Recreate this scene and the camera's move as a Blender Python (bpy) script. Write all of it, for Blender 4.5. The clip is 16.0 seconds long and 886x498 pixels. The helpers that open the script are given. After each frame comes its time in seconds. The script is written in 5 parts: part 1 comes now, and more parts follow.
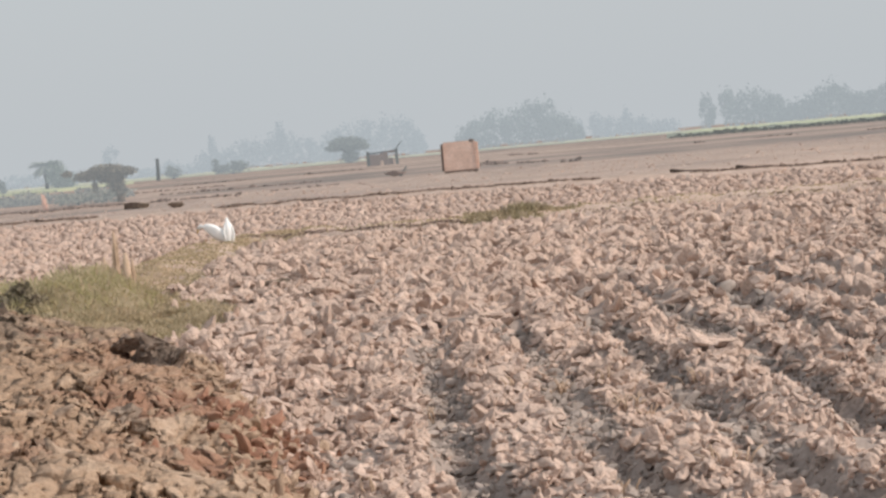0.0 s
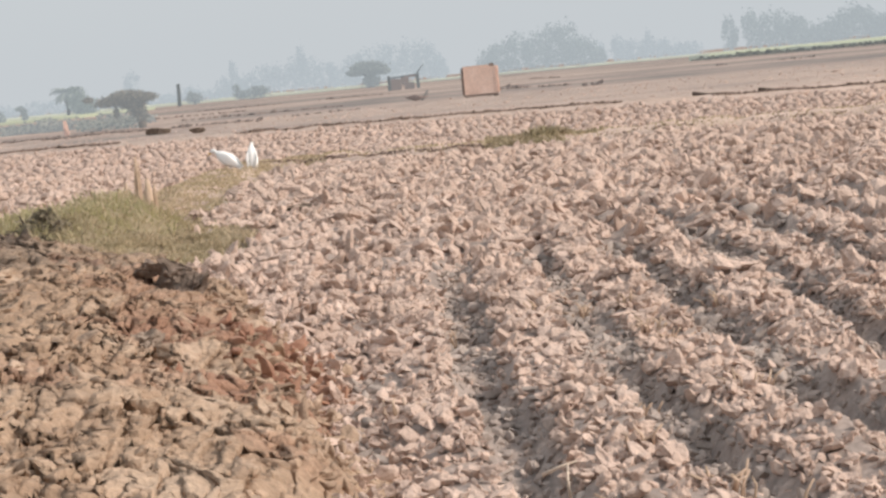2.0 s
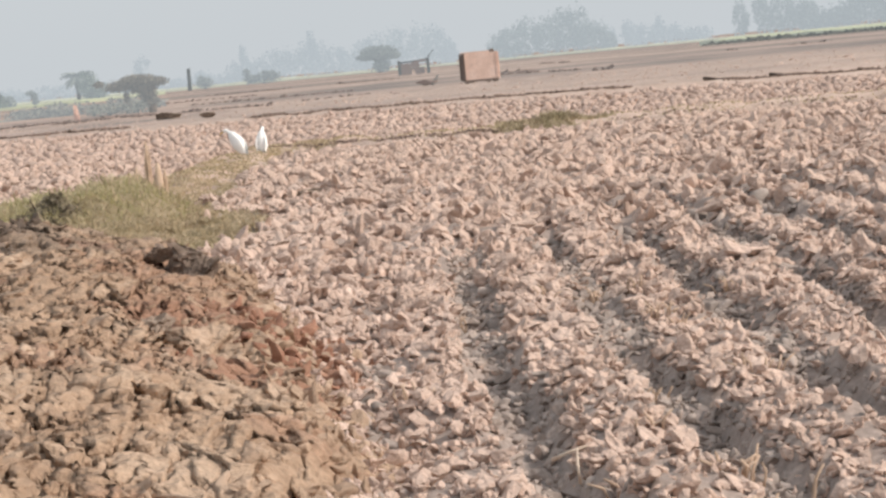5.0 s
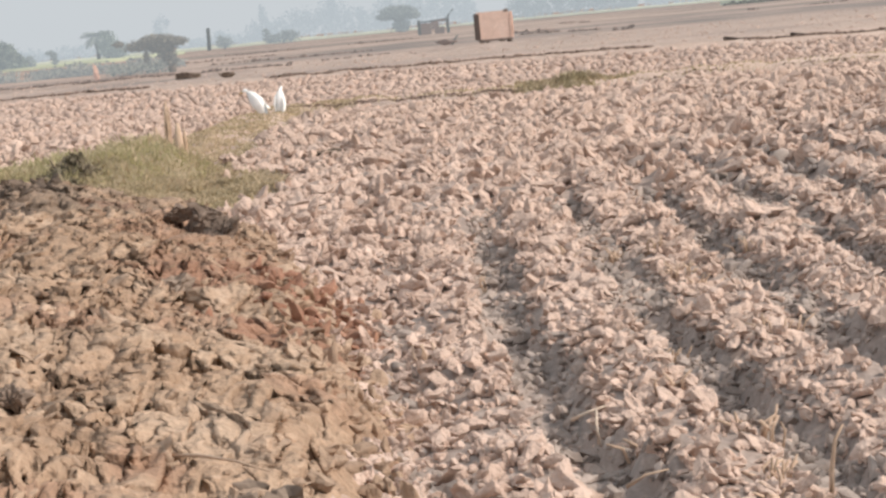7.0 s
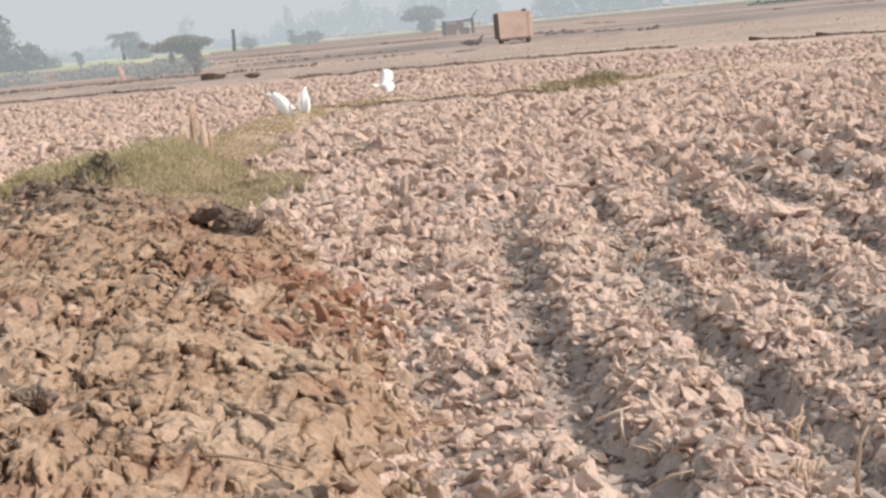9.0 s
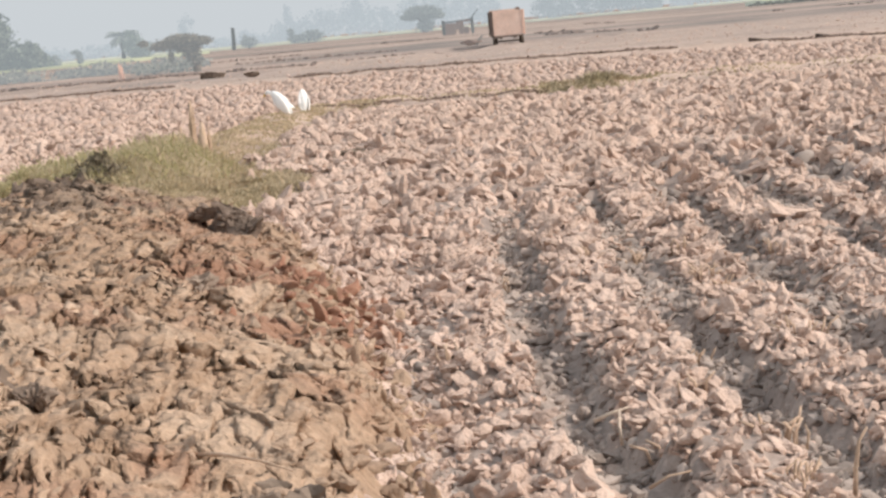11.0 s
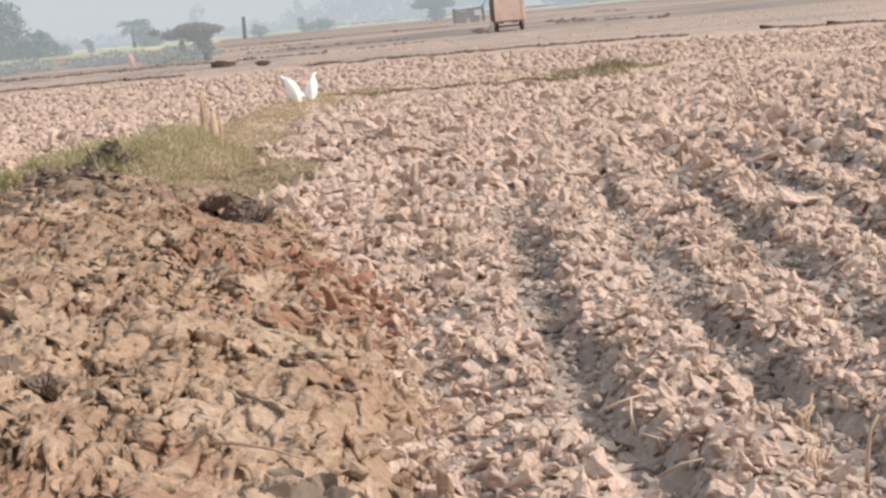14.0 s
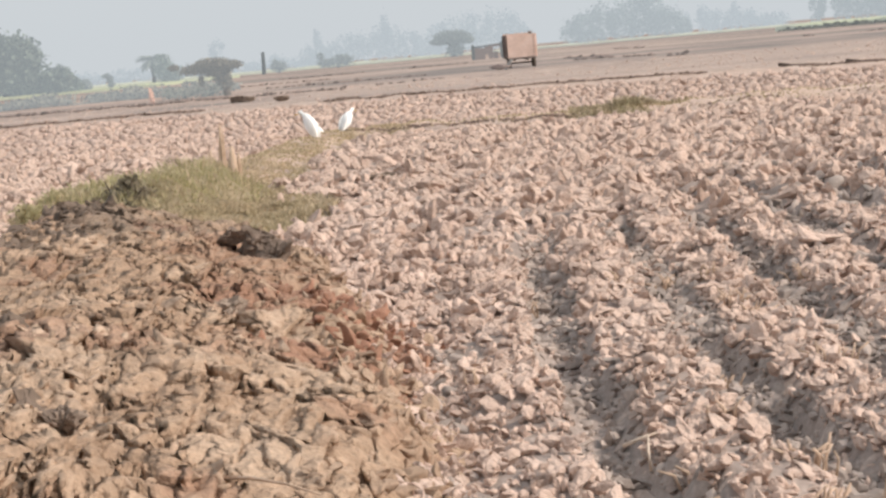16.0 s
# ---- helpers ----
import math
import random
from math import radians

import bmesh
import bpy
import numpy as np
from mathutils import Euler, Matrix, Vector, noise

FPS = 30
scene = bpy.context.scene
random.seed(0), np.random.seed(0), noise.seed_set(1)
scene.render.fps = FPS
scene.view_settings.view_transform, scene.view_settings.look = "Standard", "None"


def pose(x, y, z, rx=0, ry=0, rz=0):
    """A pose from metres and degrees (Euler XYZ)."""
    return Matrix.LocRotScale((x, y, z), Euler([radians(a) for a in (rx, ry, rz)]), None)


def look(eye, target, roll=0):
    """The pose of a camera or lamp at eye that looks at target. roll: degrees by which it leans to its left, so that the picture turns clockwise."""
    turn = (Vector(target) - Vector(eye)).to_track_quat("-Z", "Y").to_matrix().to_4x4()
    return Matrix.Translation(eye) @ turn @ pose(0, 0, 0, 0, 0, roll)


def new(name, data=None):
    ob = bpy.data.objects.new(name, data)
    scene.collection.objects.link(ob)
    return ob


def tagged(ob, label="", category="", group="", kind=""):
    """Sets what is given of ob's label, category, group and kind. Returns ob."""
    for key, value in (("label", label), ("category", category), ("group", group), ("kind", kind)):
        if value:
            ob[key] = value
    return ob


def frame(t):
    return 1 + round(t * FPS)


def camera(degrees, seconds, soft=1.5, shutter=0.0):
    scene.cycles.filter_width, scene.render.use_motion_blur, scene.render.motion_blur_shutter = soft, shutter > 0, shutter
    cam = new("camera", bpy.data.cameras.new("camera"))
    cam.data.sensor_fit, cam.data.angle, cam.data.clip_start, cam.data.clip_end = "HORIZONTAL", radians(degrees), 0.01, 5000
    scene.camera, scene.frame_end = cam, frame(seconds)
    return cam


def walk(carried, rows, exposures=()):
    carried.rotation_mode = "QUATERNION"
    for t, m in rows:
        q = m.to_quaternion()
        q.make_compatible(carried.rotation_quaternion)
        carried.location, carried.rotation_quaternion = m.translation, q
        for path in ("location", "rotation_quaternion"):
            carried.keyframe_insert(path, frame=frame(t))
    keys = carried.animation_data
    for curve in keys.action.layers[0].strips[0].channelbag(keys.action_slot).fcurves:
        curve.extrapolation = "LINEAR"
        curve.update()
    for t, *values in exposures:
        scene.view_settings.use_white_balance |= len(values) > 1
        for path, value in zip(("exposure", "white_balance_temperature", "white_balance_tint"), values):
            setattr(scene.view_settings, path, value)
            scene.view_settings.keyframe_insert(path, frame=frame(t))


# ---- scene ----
# A hand-held camera that only turns, looking over a ploughed field through a long lens.
cam = camera(26.0, 16.0, soft=2.7)
EYE = 1.7
TURNS = [
    (0.0, 86.998, 5.093, -0.267),
    (0.5, 86.676, 5.100, -0.297),
    (1.0, 86.196, 5.217, -0.226),
    (1.5, 85.522, 5.148, 0.150),
    (2.0, 84.800, 5.388, 0.366),
    (2.5, 84.543, 5.437, 0.209),
    (3.0, 84.120, 5.498, 0.424),
    (3.5, 84.146, 5.476, 0.361),
    (3.7, 84.411, 5.386, 0.502),
    (5.8, 84.246, 5.350, 0.883),
    (6.0, 83.842, 5.433, 1.154),
    (6.5, 83.135, 5.432, 1.102),
    (7.0, 83.241, 5.344, 1.261),
    (7.5, 83.310, 5.477, 1.589),
    (8.0, 83.423, 5.457, 1.808),
    (8.5, 83.319, 5.444, 1.889),
    (9.0, 83.324, 5.435, 1.998),
    (11.5, 83.308, 5.157, 1.958),
    (12.0, 82.996, 5.176, 1.895),
    (12.5, 83.235, 5.147, 2.143),
    (13.0, 83.138, 5.260, 2.162),
    (13.5, 82.909, 5.298, 2.010),
    (14.0, 82.995, 5.351, 2.308),
    (14.5, 83.203, 5.291, 2.426),
    (15.0, 83.398, 5.181, 2.564),
    (15.5, 83.852, 5.150, 2.857),
    (16.0, 84.120, 5.092, 2.870),
]
walk(cam, [(t, pose(0, 0, EYE, rx, ry, rz)) for t, rx, ry, rz in TURNS],
     exposures=[(0.0, -0.13), (1.0, -0.06), (2.0, 0.02), (3.5, 0.035), (8.0, 0.095), (16.0, 0.11)])

# ---- world and sun: thick haze, a soft warm sun from the right ----
AIR = (0.562, 0.598, 0.628)
SUN_ELEVATION, SUN_AZIMUTH = radians(38), radians(100)      # azimuth clockwise from the view
world = bpy.data.worlds.new("hazy_sky")
scene.world = world
world.use_nodes = True
wn, wl = world.node_tree.nodes, world.node_tree.links
sky = wn.new("ShaderNodeTexSky")
sky.sky_type, sky.sun_disc = "NISHITA", False
sky.sun_elevation, sky.sun_rotation = SUN_ELEVATION, SUN_AZIMUTH
sky.air_density, sky.dust_density = 1.5, 6.0
scaled = wn.new("ShaderNodeMix")
scaled.data_type = "RGBA"
scaled.inputs[0].default_value = 0.985
wl.new(sky.outputs[0], scaled.inputs[6])
scaled.inputs[7].default_value = (*AIR, 1)
wl.new(scaled.outputs[2], wn["Background"].inputs[0])
wn["Background"].inputs[1].default_value = 1.0
sun = new("sun", bpy.data.lights.new("sun", "SUN"))
sun.data.energy, sun.data.angle, sun.data.color = 3.25, radians(5.0), (1.0, 0.905, 0.81)
sun.matrix_world = look((math.sin(SUN_AZIMUTH) * 60, math.cos(SUN_AZIMUTH) * 60, math.tan(SUN_ELEVATION) * 60), (0, 0, 0))


# ---- materials ----
def material(name):
    m = bpy.data.materials.new(name)
    m.use_nodes = True
    return m, m.node_tree.nodes, m.node_tree.links, m.node_tree.nodes["Principled BSDF"]


def ramp(nodes, stops):
    r = nodes.new("ShaderNodeValToRGB")
    el = r.color_ramp.elements
    while len(el) < len(stops):
        el.new(0.5)
    for e, (p, c) in zip(el, stops):
        e.position, e.color = p, (*c, 1) if len(c) == 3 else c
    return r


def grainy(name, colours, scale=4.0, fine=60.0, rough=0.95, bump=0.4, depth=0.01, vary=0.25, random_from="island", grey_mix=None, red=None, thin=0.0, speckle=0.3):
    """Earth, wood or leaf: colour by a broad noise, speckled by a fine one, varied piece by piece, with fine relief."""
    m, n, l, b = material(name)
    geo = n.new("ShaderNodeNewGeometry")
    broad = n.new("ShaderNodeTexNoise")
    broad.inputs["Scale"].default_value, broad.inputs["Detail"].default_value = scale, 5
    grain = n.new("ShaderNodeTexNoise")
    grain.inputs["Scale"].default_value, grain.inputs["Detail"].default_value = fine, 4
    l.new(geo.outputs["Position"], broad.inputs["Vector"])
    l.new(geo.outputs["Position"], grain.inputs["Vector"])
    k = len(colours) - 1
    r = ramp(n, [(0.3 + 0.4 * i / max(1, k), c) for i, c in enumerate(colours)])
    l.new(broad.outputs["Fac"], r.inputs[0])
    colour = r.outputs[0]
    if grey_mix:
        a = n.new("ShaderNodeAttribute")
        a.attribute_name = "grey_mix"
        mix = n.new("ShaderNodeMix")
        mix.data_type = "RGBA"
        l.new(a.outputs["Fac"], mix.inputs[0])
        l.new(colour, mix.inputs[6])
        mix.inputs[7].default_value = (*grey_mix, 1)
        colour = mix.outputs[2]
    if red:
        a = n.new("ShaderNodeAttribute")
        a.attribute_name = "clay"
        mix = n.new("ShaderNodeMix")
        mix.data_type = "RGBA"
        l.new(a.outputs["Fac"], mix.inputs[0])
        l.new(colour, mix.inputs[6])
        mix.inputs[7].default_value = (*red, 1)
        colour = mix.outputs[2]
    tone = n.new("ShaderNodeMapRange")
    tone.inputs["To Min"].default_value, tone.inputs["To Max"].default_value = 1 - vary, 1 + vary
    if random_from == "island":
        l.new(geo.outputs["Random Per Island"], tone.inputs["Value"])
    elif random_from == "object":
        l.new(n.new("ShaderNodeObjectInfo").outputs["Random"], tone.inputs["Value"])
    else:
        l.new(grain.outputs["Fac"], tone.inputs["Value"])
    speck = n.new("ShaderNodeMapRange")
    speck.inputs["To Min"].default_value, speck.inputs["To Max"].default_value = 1 - speckle, 1 + speckle
    l.new(grain.outputs["Fac"], speck.inputs["Value"])
    both = n.new("ShaderNodeMath")
    both.operation = "MULTIPLY"
    l.new(tone.outputs[0], both.inputs[0])
    l.new(speck.outputs[0], both.inputs[1])
    times = n.new("ShaderNodeVectorMath")
    times.operation = "SCALE"
    l.new(colour, times.inputs[0])
    l.new(both.outputs[0], times.inputs["Scale"])
    l.new(times.outputs[0], b.inputs["Base Color"])
    b.inputs["Roughness"].default_value = rough
    b.inputs["Specular IOR Level"].default_value = 0.2
    if bump:
        bp = n.new("ShaderNodeBump")
        bp.inputs["Strength"].default_value, bp.inputs["Distance"].default_value = bump, depth
        l.new(grain.outputs["Fac"], bp.inputs["Height"])
        l.new(bp.outputs[0], b.inputs["Normal"])
    if thin:
        glow = n.new("ShaderNodeBsdfTranslucent")
        l.new(times.outputs[0], glow.inputs["Color"])
        mixed = n.new("ShaderNodeMixShader")
        mixed.inputs[0].default_value = thin
        l.new(b.outputs[0], mixed.inputs[1])
        l.new(glow.outputs[0], mixed.inputs[2])
        l.new(mixed.outputs[0], n["Material Output"].inputs["Surface"])
    return m


def distant(name, colour, haze_glow, scale=0.15):
    """Backdrop beyond a hundred metres: a diffuse colour plus emission standing in for haze."""
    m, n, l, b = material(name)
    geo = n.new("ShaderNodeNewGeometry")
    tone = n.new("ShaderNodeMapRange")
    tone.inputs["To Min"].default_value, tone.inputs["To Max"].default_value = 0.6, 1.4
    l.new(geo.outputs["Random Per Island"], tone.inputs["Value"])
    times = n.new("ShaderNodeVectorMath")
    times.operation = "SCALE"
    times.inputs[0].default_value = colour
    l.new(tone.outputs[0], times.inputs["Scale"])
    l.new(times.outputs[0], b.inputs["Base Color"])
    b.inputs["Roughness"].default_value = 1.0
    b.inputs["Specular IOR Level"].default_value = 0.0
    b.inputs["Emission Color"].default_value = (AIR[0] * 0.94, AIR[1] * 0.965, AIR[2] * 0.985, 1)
    b.inputs["Emission Strength"].default_value = haze_glow
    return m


SOIL = ((0.455, 0.338, 0.28), (0.54, 0.412, 0.345), (0.605, 0.475, 0.405))
M_FIELD = grainy("dry_ploughed_soil", SOIL, 0.9, 30, bump=1.0, vary=0.2, random_from="grain", grey_mix=(0.215, 0.19, 0.18))
M_CLOD = grainy("dry_clods", ((0.535, 0.396, 0.327), (0.60, 0.453, 0.378), (0.648, 0.50, 0.425)), 1.3, 22, bump=1.0, depth=0.04, vary=0.09, speckle=0.18)
M_CLOD_ONE = grainy("dry_clod_near", ((0.535, 0.396, 0.327), (0.60, 0.453, 0.378), (0.648, 0.50, 0.425)), 1.3, 22, bump=1.0, depth=0.04, vary=0.09, speckle=0.18, random_from="object")
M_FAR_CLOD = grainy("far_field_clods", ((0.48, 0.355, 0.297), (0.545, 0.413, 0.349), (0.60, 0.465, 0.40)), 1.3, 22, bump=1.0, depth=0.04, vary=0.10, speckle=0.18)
M_FURROW = grainy("damp_clods", ((0.285, 0.242, 0.218), (0.375, 0.312, 0.277), (0.49, 0.40, 0.35)), 2.5, 40, bump=0.6, vary=0.25)
M_HEAP = grainy("dug_clay", ((0.335, 0.227, 0.157), (0.425, 0.299, 0.213), (0.505, 0.372, 0.277)), 2.2, 22, bump=1.0, depth=0.045, vary=0.18, random_from="grain", grey_mix=(0.19, 0.15, 0.12), red=(0.30, 0.155, 0.105))
M_SLAB = grainy("clay_slabs", ((0.325, 0.223, 0.16), (0.415, 0.296, 0.215), (0.50, 0.37, 0.28)), 2.2, 22, bump=1.0, depth=0.03, vary=0.16)
M_SLAB_ONE = grainy("clay_slab_near", ((0.28, 0.195, 0.14), (0.37, 0.265, 0.195), (0.45, 0.335, 0.255)), 2.5, 26, bump=1.0, depth=0.03, vary=0.22, random_from="object")
M_RED = grainy("red_clay", ((0.24, 0.125, 0.085), (0.33, 0.18, 0.125), (0.42, 0.26, 0.185)), 3.0, 45, bump=0.6, vary=0.25)
M_DARK = grainy("dark_wet_clod", ((0.10, 0.075, 0.06), (0.16, 0.12, 0.095), (0.24, 0.18, 0.145)), 6, 60, rough=0.7, bump=0.7, vary=0.25)
M_BROWN = grainy("brown_clay", ((0.11, 0.082, 0.064), (0.17, 0.127, 0.10), (0.25, 0.19, 0.15)), 4, 30, bump=0.7, vary=0.15)
M_GREY = grainy("grey_clay", ((0.17, 0.13, 0.103), (0.24, 0.185, 0.148), (0.31, 0.24, 0.19)), 4, 30, bump=0.6, vary=0.15)
M_GRASS = grainy("green_grass", ((0.42, 0.385, 0.205), (0.51, 0.455, 0.275), (0.58, 0.50, 0.35)), 1.6, 20, rough=0.7, bump=0, vary=0.12, thin=0.45)
M_DRYGRASS = grainy("olive_dry_grass", ((0.49, 0.41, 0.265), (0.565, 0.465, 0.325), (0.63, 0.52, 0.385)), 1.2, 20, rough=0.8, bump=0, vary=0.12, thin=0.45)
M_TUSSOCK = grainy("dull_tussock", ((0.32, 0.28, 0.175), (0.41, 0.345, 0.23), (0.52, 0.42, 0.31)), 2.5, 20, rough=0.8, bump=0, vary=0.3, thin=0.4)
M_SHRUB = grainy("dusty_shrub", ((0.22, 0.19, 0.135), (0.30, 0.255, 0.185), (0.40, 0.34, 0.255)), 3, 20, rough=0.8, bump=0, vary=0.35, thin=0.3)
M_STRAW = grainy("straw", ((0.46, 0.33, 0.24), (0.56, 0.41, 0.305), (0.65, 0.49, 0.38)), 5, 60, rough=0.7, bump=0.3, depth=0.002, vary=0.2)
M_STALK = grainy("dry_stalk", ((0.46, 0.33, 0.23), (0.57, 0.42, 0.31), (0.65, 0.5, 0.39)), 6, 50, rough=0.8, bump=0.4, depth=0.004, vary=0.2)
M_STICK = grainy("bleached_stick", ((0.6, 0.48, 0.38), (0.72, 0.6, 0.5)), 8, 60, rough=0.7, bump=0.3, depth=0.003, vary=0.15)
M_WOOD = grainy("dark_branch", ((0.07, 0.05, 0.04), (0.12, 0.085, 0.065)), 6, 50, rough=0.9, bump=0.4, depth=0.004, vary=0.2)
M_PLUME = grainy("white_plumage", ((0.88, 0.87, 0.85), (0.93, 0.92, 0.91)), 20, 120, rough=0.8, bump=0.2, depth=0.002, vary=0.03)
M_BILL = grainy("yellow_bill", ((0.55, 0.34, 0.06), (0.62, 0.4, 0.08)), 30, 120, rough=0.5, bump=0, vary=0.05)
M_LEG = grainy("dark_leg", ((0.05, 0.05, 0.045), (0.09, 0.085, 0.07)), 30, 120, rough=0.6, bump=0, vary=0.05)
M_BODY = grainy("faded_orange_paint", ((0.69, 0.505, 0.425), (0.76, 0.565, 0.48), (0.80, 0.62, 0.54)), 1.5, 14, rough=0.6, bump=0.15, depth=0.01, vary=0.1, random_from="grain")
M_SIDE = grainy("dusty_steel_and_dark_side", ((0.22, 0.175, 0.155), (0.28, 0.225, 0.2)), 2, 14, rough=0.7, bump=0.15, vary=0.1)
M_TYRE = grainy("dusty_tyre", ((0.08, 0.065, 0.055), (0.14, 0.115, 0.095)), 3, 20, rough=0.95, bump=0.3, vary=0.1)
# the last number is the glow added to each colour in place of haze
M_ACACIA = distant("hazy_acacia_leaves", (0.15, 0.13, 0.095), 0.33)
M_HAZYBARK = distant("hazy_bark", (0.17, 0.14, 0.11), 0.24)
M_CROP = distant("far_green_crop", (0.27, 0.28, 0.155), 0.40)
M_DARK_STRIP = distant("far_dark_strip", (0.07, 0.07, 0.05), 0.2)
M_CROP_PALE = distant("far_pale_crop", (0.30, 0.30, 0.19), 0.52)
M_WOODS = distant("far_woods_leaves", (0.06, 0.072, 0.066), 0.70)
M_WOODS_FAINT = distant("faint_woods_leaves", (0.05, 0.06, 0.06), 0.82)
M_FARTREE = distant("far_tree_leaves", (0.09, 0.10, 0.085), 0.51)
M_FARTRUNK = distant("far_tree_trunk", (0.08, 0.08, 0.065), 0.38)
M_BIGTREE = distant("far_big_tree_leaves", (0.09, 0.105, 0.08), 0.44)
M_EDGE_FAR = distant("far_dark_clods", (0.22, 0.165, 0.14), 0.10)
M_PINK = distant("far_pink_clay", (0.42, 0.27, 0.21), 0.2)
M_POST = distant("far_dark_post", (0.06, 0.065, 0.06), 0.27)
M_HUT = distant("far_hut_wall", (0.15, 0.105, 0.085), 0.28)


# ---- helpers for building ----
def mesh_ob(name, verts, faces, mat, smooth=False, parent=None, label=""):
    me = bpy.data.meshes.new(name)
    me.from_pydata(verts, [], faces)
    me.materials.append(mat)
    if smooth:
        me.shade_smooth()
    ob = new(name, me)
    if parent:
        ob.parent = parent
    if label:
        ob["label"] = label
    return ob


def tri_soup(name, verts, tris, mat, parent=None, label=""):
    """A mesh from arrays of corners and triangles."""
    me = bpy.data.meshes.new(name)
    verts, tris = np.asarray(verts, np.float32), np.asarray(tris, np.int32)
    k = tris.shape[1]
    me.vertices.add(len(verts))
    me.vertices.foreach_set("co", verts.ravel())
    me.loops.add(tris.size)
    me.loops.foreach_set("vertex_index", tris.ravel())
    me.polygons.add(len(tris))
    me.polygons.foreach_set("loop_start", np.arange(0, tris.size, k, dtype=np.int32))
    me.update(calc_edges=True)
    me.validate()
    me.shade_flat()
    me.materials.append(mat)
    ob = new(name, me)
    if parent:
        ob.parent = parent
    if label:
        ob["label"] = label
    return ob


def part(name, bm, mat, parent, label="", smooth=True):
    """One mesh under a thing or under a part."""
    me = bpy.data.meshes.new(name)
    bm.to_mesh(me)
    bm.free()
    me.materials.append(mat)
    if smooth:
        me.shade_smooth()
    ob = new(name, me)
    ob.parent = parent
    if label:
        ob["label"] = label
    return ob


def tube(bm, points, radii, sides=8, cap=True):
    """A bent tapered limb through points."""
    rings = []
    for i, p in enumerate(points):
        a = Vector(points[max(0, i - 1)])
        b = Vector(points[min(len(points) - 1, i + 1)])
        q = (b - a).to_track_quat("Z", "Y")
        rings.append([bm.verts.new(Vector(p) + q @ Vector((math.cos(2 * math.pi * j / sides) * radii[i], math.sin(2 * math.pi * j / sides) * radii[i], 0))) for j in range(sides)])
    for r0, r1 in zip(rings, rings[1:]):
        for j in range(sides):
            bm.faces.new((r0[j], r0[(j + 1) % sides], r1[(j + 1) % sides], r1[j]))
    if cap:
        bm.faces.new(rings[0][::-1])
        bm.faces.new(rings[-1])
    return bm


def block(bm, x0, x1, y0, y1, z0, z1, bevel=0.0):
    made = bmesh.ops.create_cube(bm, size=1)["verts"]
    for v in made:
        v.co = Vector((x0 + (v.co.x + 0.5) * (x1 - x0), y0 + (v.co.y + 0.5) * (y1 - y0), z0 + (v.co.z + 0.5) * (z1 - z0)))
    if bevel:
        edges = {e for v in made for e in v.link_edges}
        bmesh.ops.bevel(bm, geom=list(edges), offset=bevel, segments=2, affect="EDGES")
    return bm


RNG = np.random.default_rng(7)


def lattice(ix, iy, seed):
    h = (ix.astype(np.int64) * 374761393 + iy.astype(np.int64) * 668265263 + seed * 1442695041) & 0x7FFFFFFF
    h = ((h ^ (h >> 13)) * 1274126177) & 0x7FFFFFFF
    return ((h ^ (h >> 16)) & 0xFFFF) / 65535.0


def vnoise(x, y, seed=0):
    """Smooth noise from 0 to 1."""
    x, y = np.asarray(x, float), np.asarray(y, float)
    ix, iy = np.floor(x), np.floor(y)
    u, v = x - ix, y - iy
    u, v = u * u * (3 - 2 * u), v * v * (3 - 2 * v)
    a, b = lattice(ix, iy, seed), lattice(ix + 1, iy, seed)
    c, d = lattice(ix, iy + 1, seed), lattice(ix + 1, iy + 1, seed)
    return (a * (1 - u) + b * u) * (1 - v) + (c * (1 - u) + d * u) * v


def fbm(x, y, seed=0, octaves=4):
    out, amp, total = 0, 1.0, 0
    for o in range(octaves):
        out = out + amp * vnoise(x * 2 ** o, y * 2 ** o, seed + o)
        total += amp
        amp *= 0.5
    return out / total


def step(e0, e1, x):
    s = np.clip((np.asarray(x, float) - e0) / (e1 - e0), 0, 1)
    return s * s * (3 - 2 * s)


# ---- the lie of the land ----
BUND = [(-4.0, 19.0), (-4.5, 24.0), (-4.75, 30.0), (-4.8, 38.0), (-4.5, 43.4), (-0.3, 42.6), (3.0, 43.0), (8.0, 42.6), (24.0, 41.0)]
BUND_FAR = [(-57.0, 86.0), (-19.6, 79.5), (-6.0, 73.6), (0.0, 71.5), (7.7, 64.4), (11.2, 61.0), (34.0, 53.0)]
BUND_LEFT = [(-66.0, 123.0), (-31.0, 114.0), (-22.4, 111.0), (-11.2, 108.5)]
BANK = [(-0.6, 114.6), (2.2, 115.0), (4.6, 114.6)]


def from_line(x, y, line):
    best = np.full(np.shape(x), 1e9)
    for (ax, ay), (bx, by) in zip(line, line[1:]):
        s = np.clip(((x - ax) * (bx - ax) + (y - ay) * (by - ay)) / ((bx - ax) ** 2 + (by - ay) ** 2), 0, 1)
        best = np.minimum(best, np.hypot(x - ax - s * (bx - ax), y - ay - s * (by - ay)))
    return best


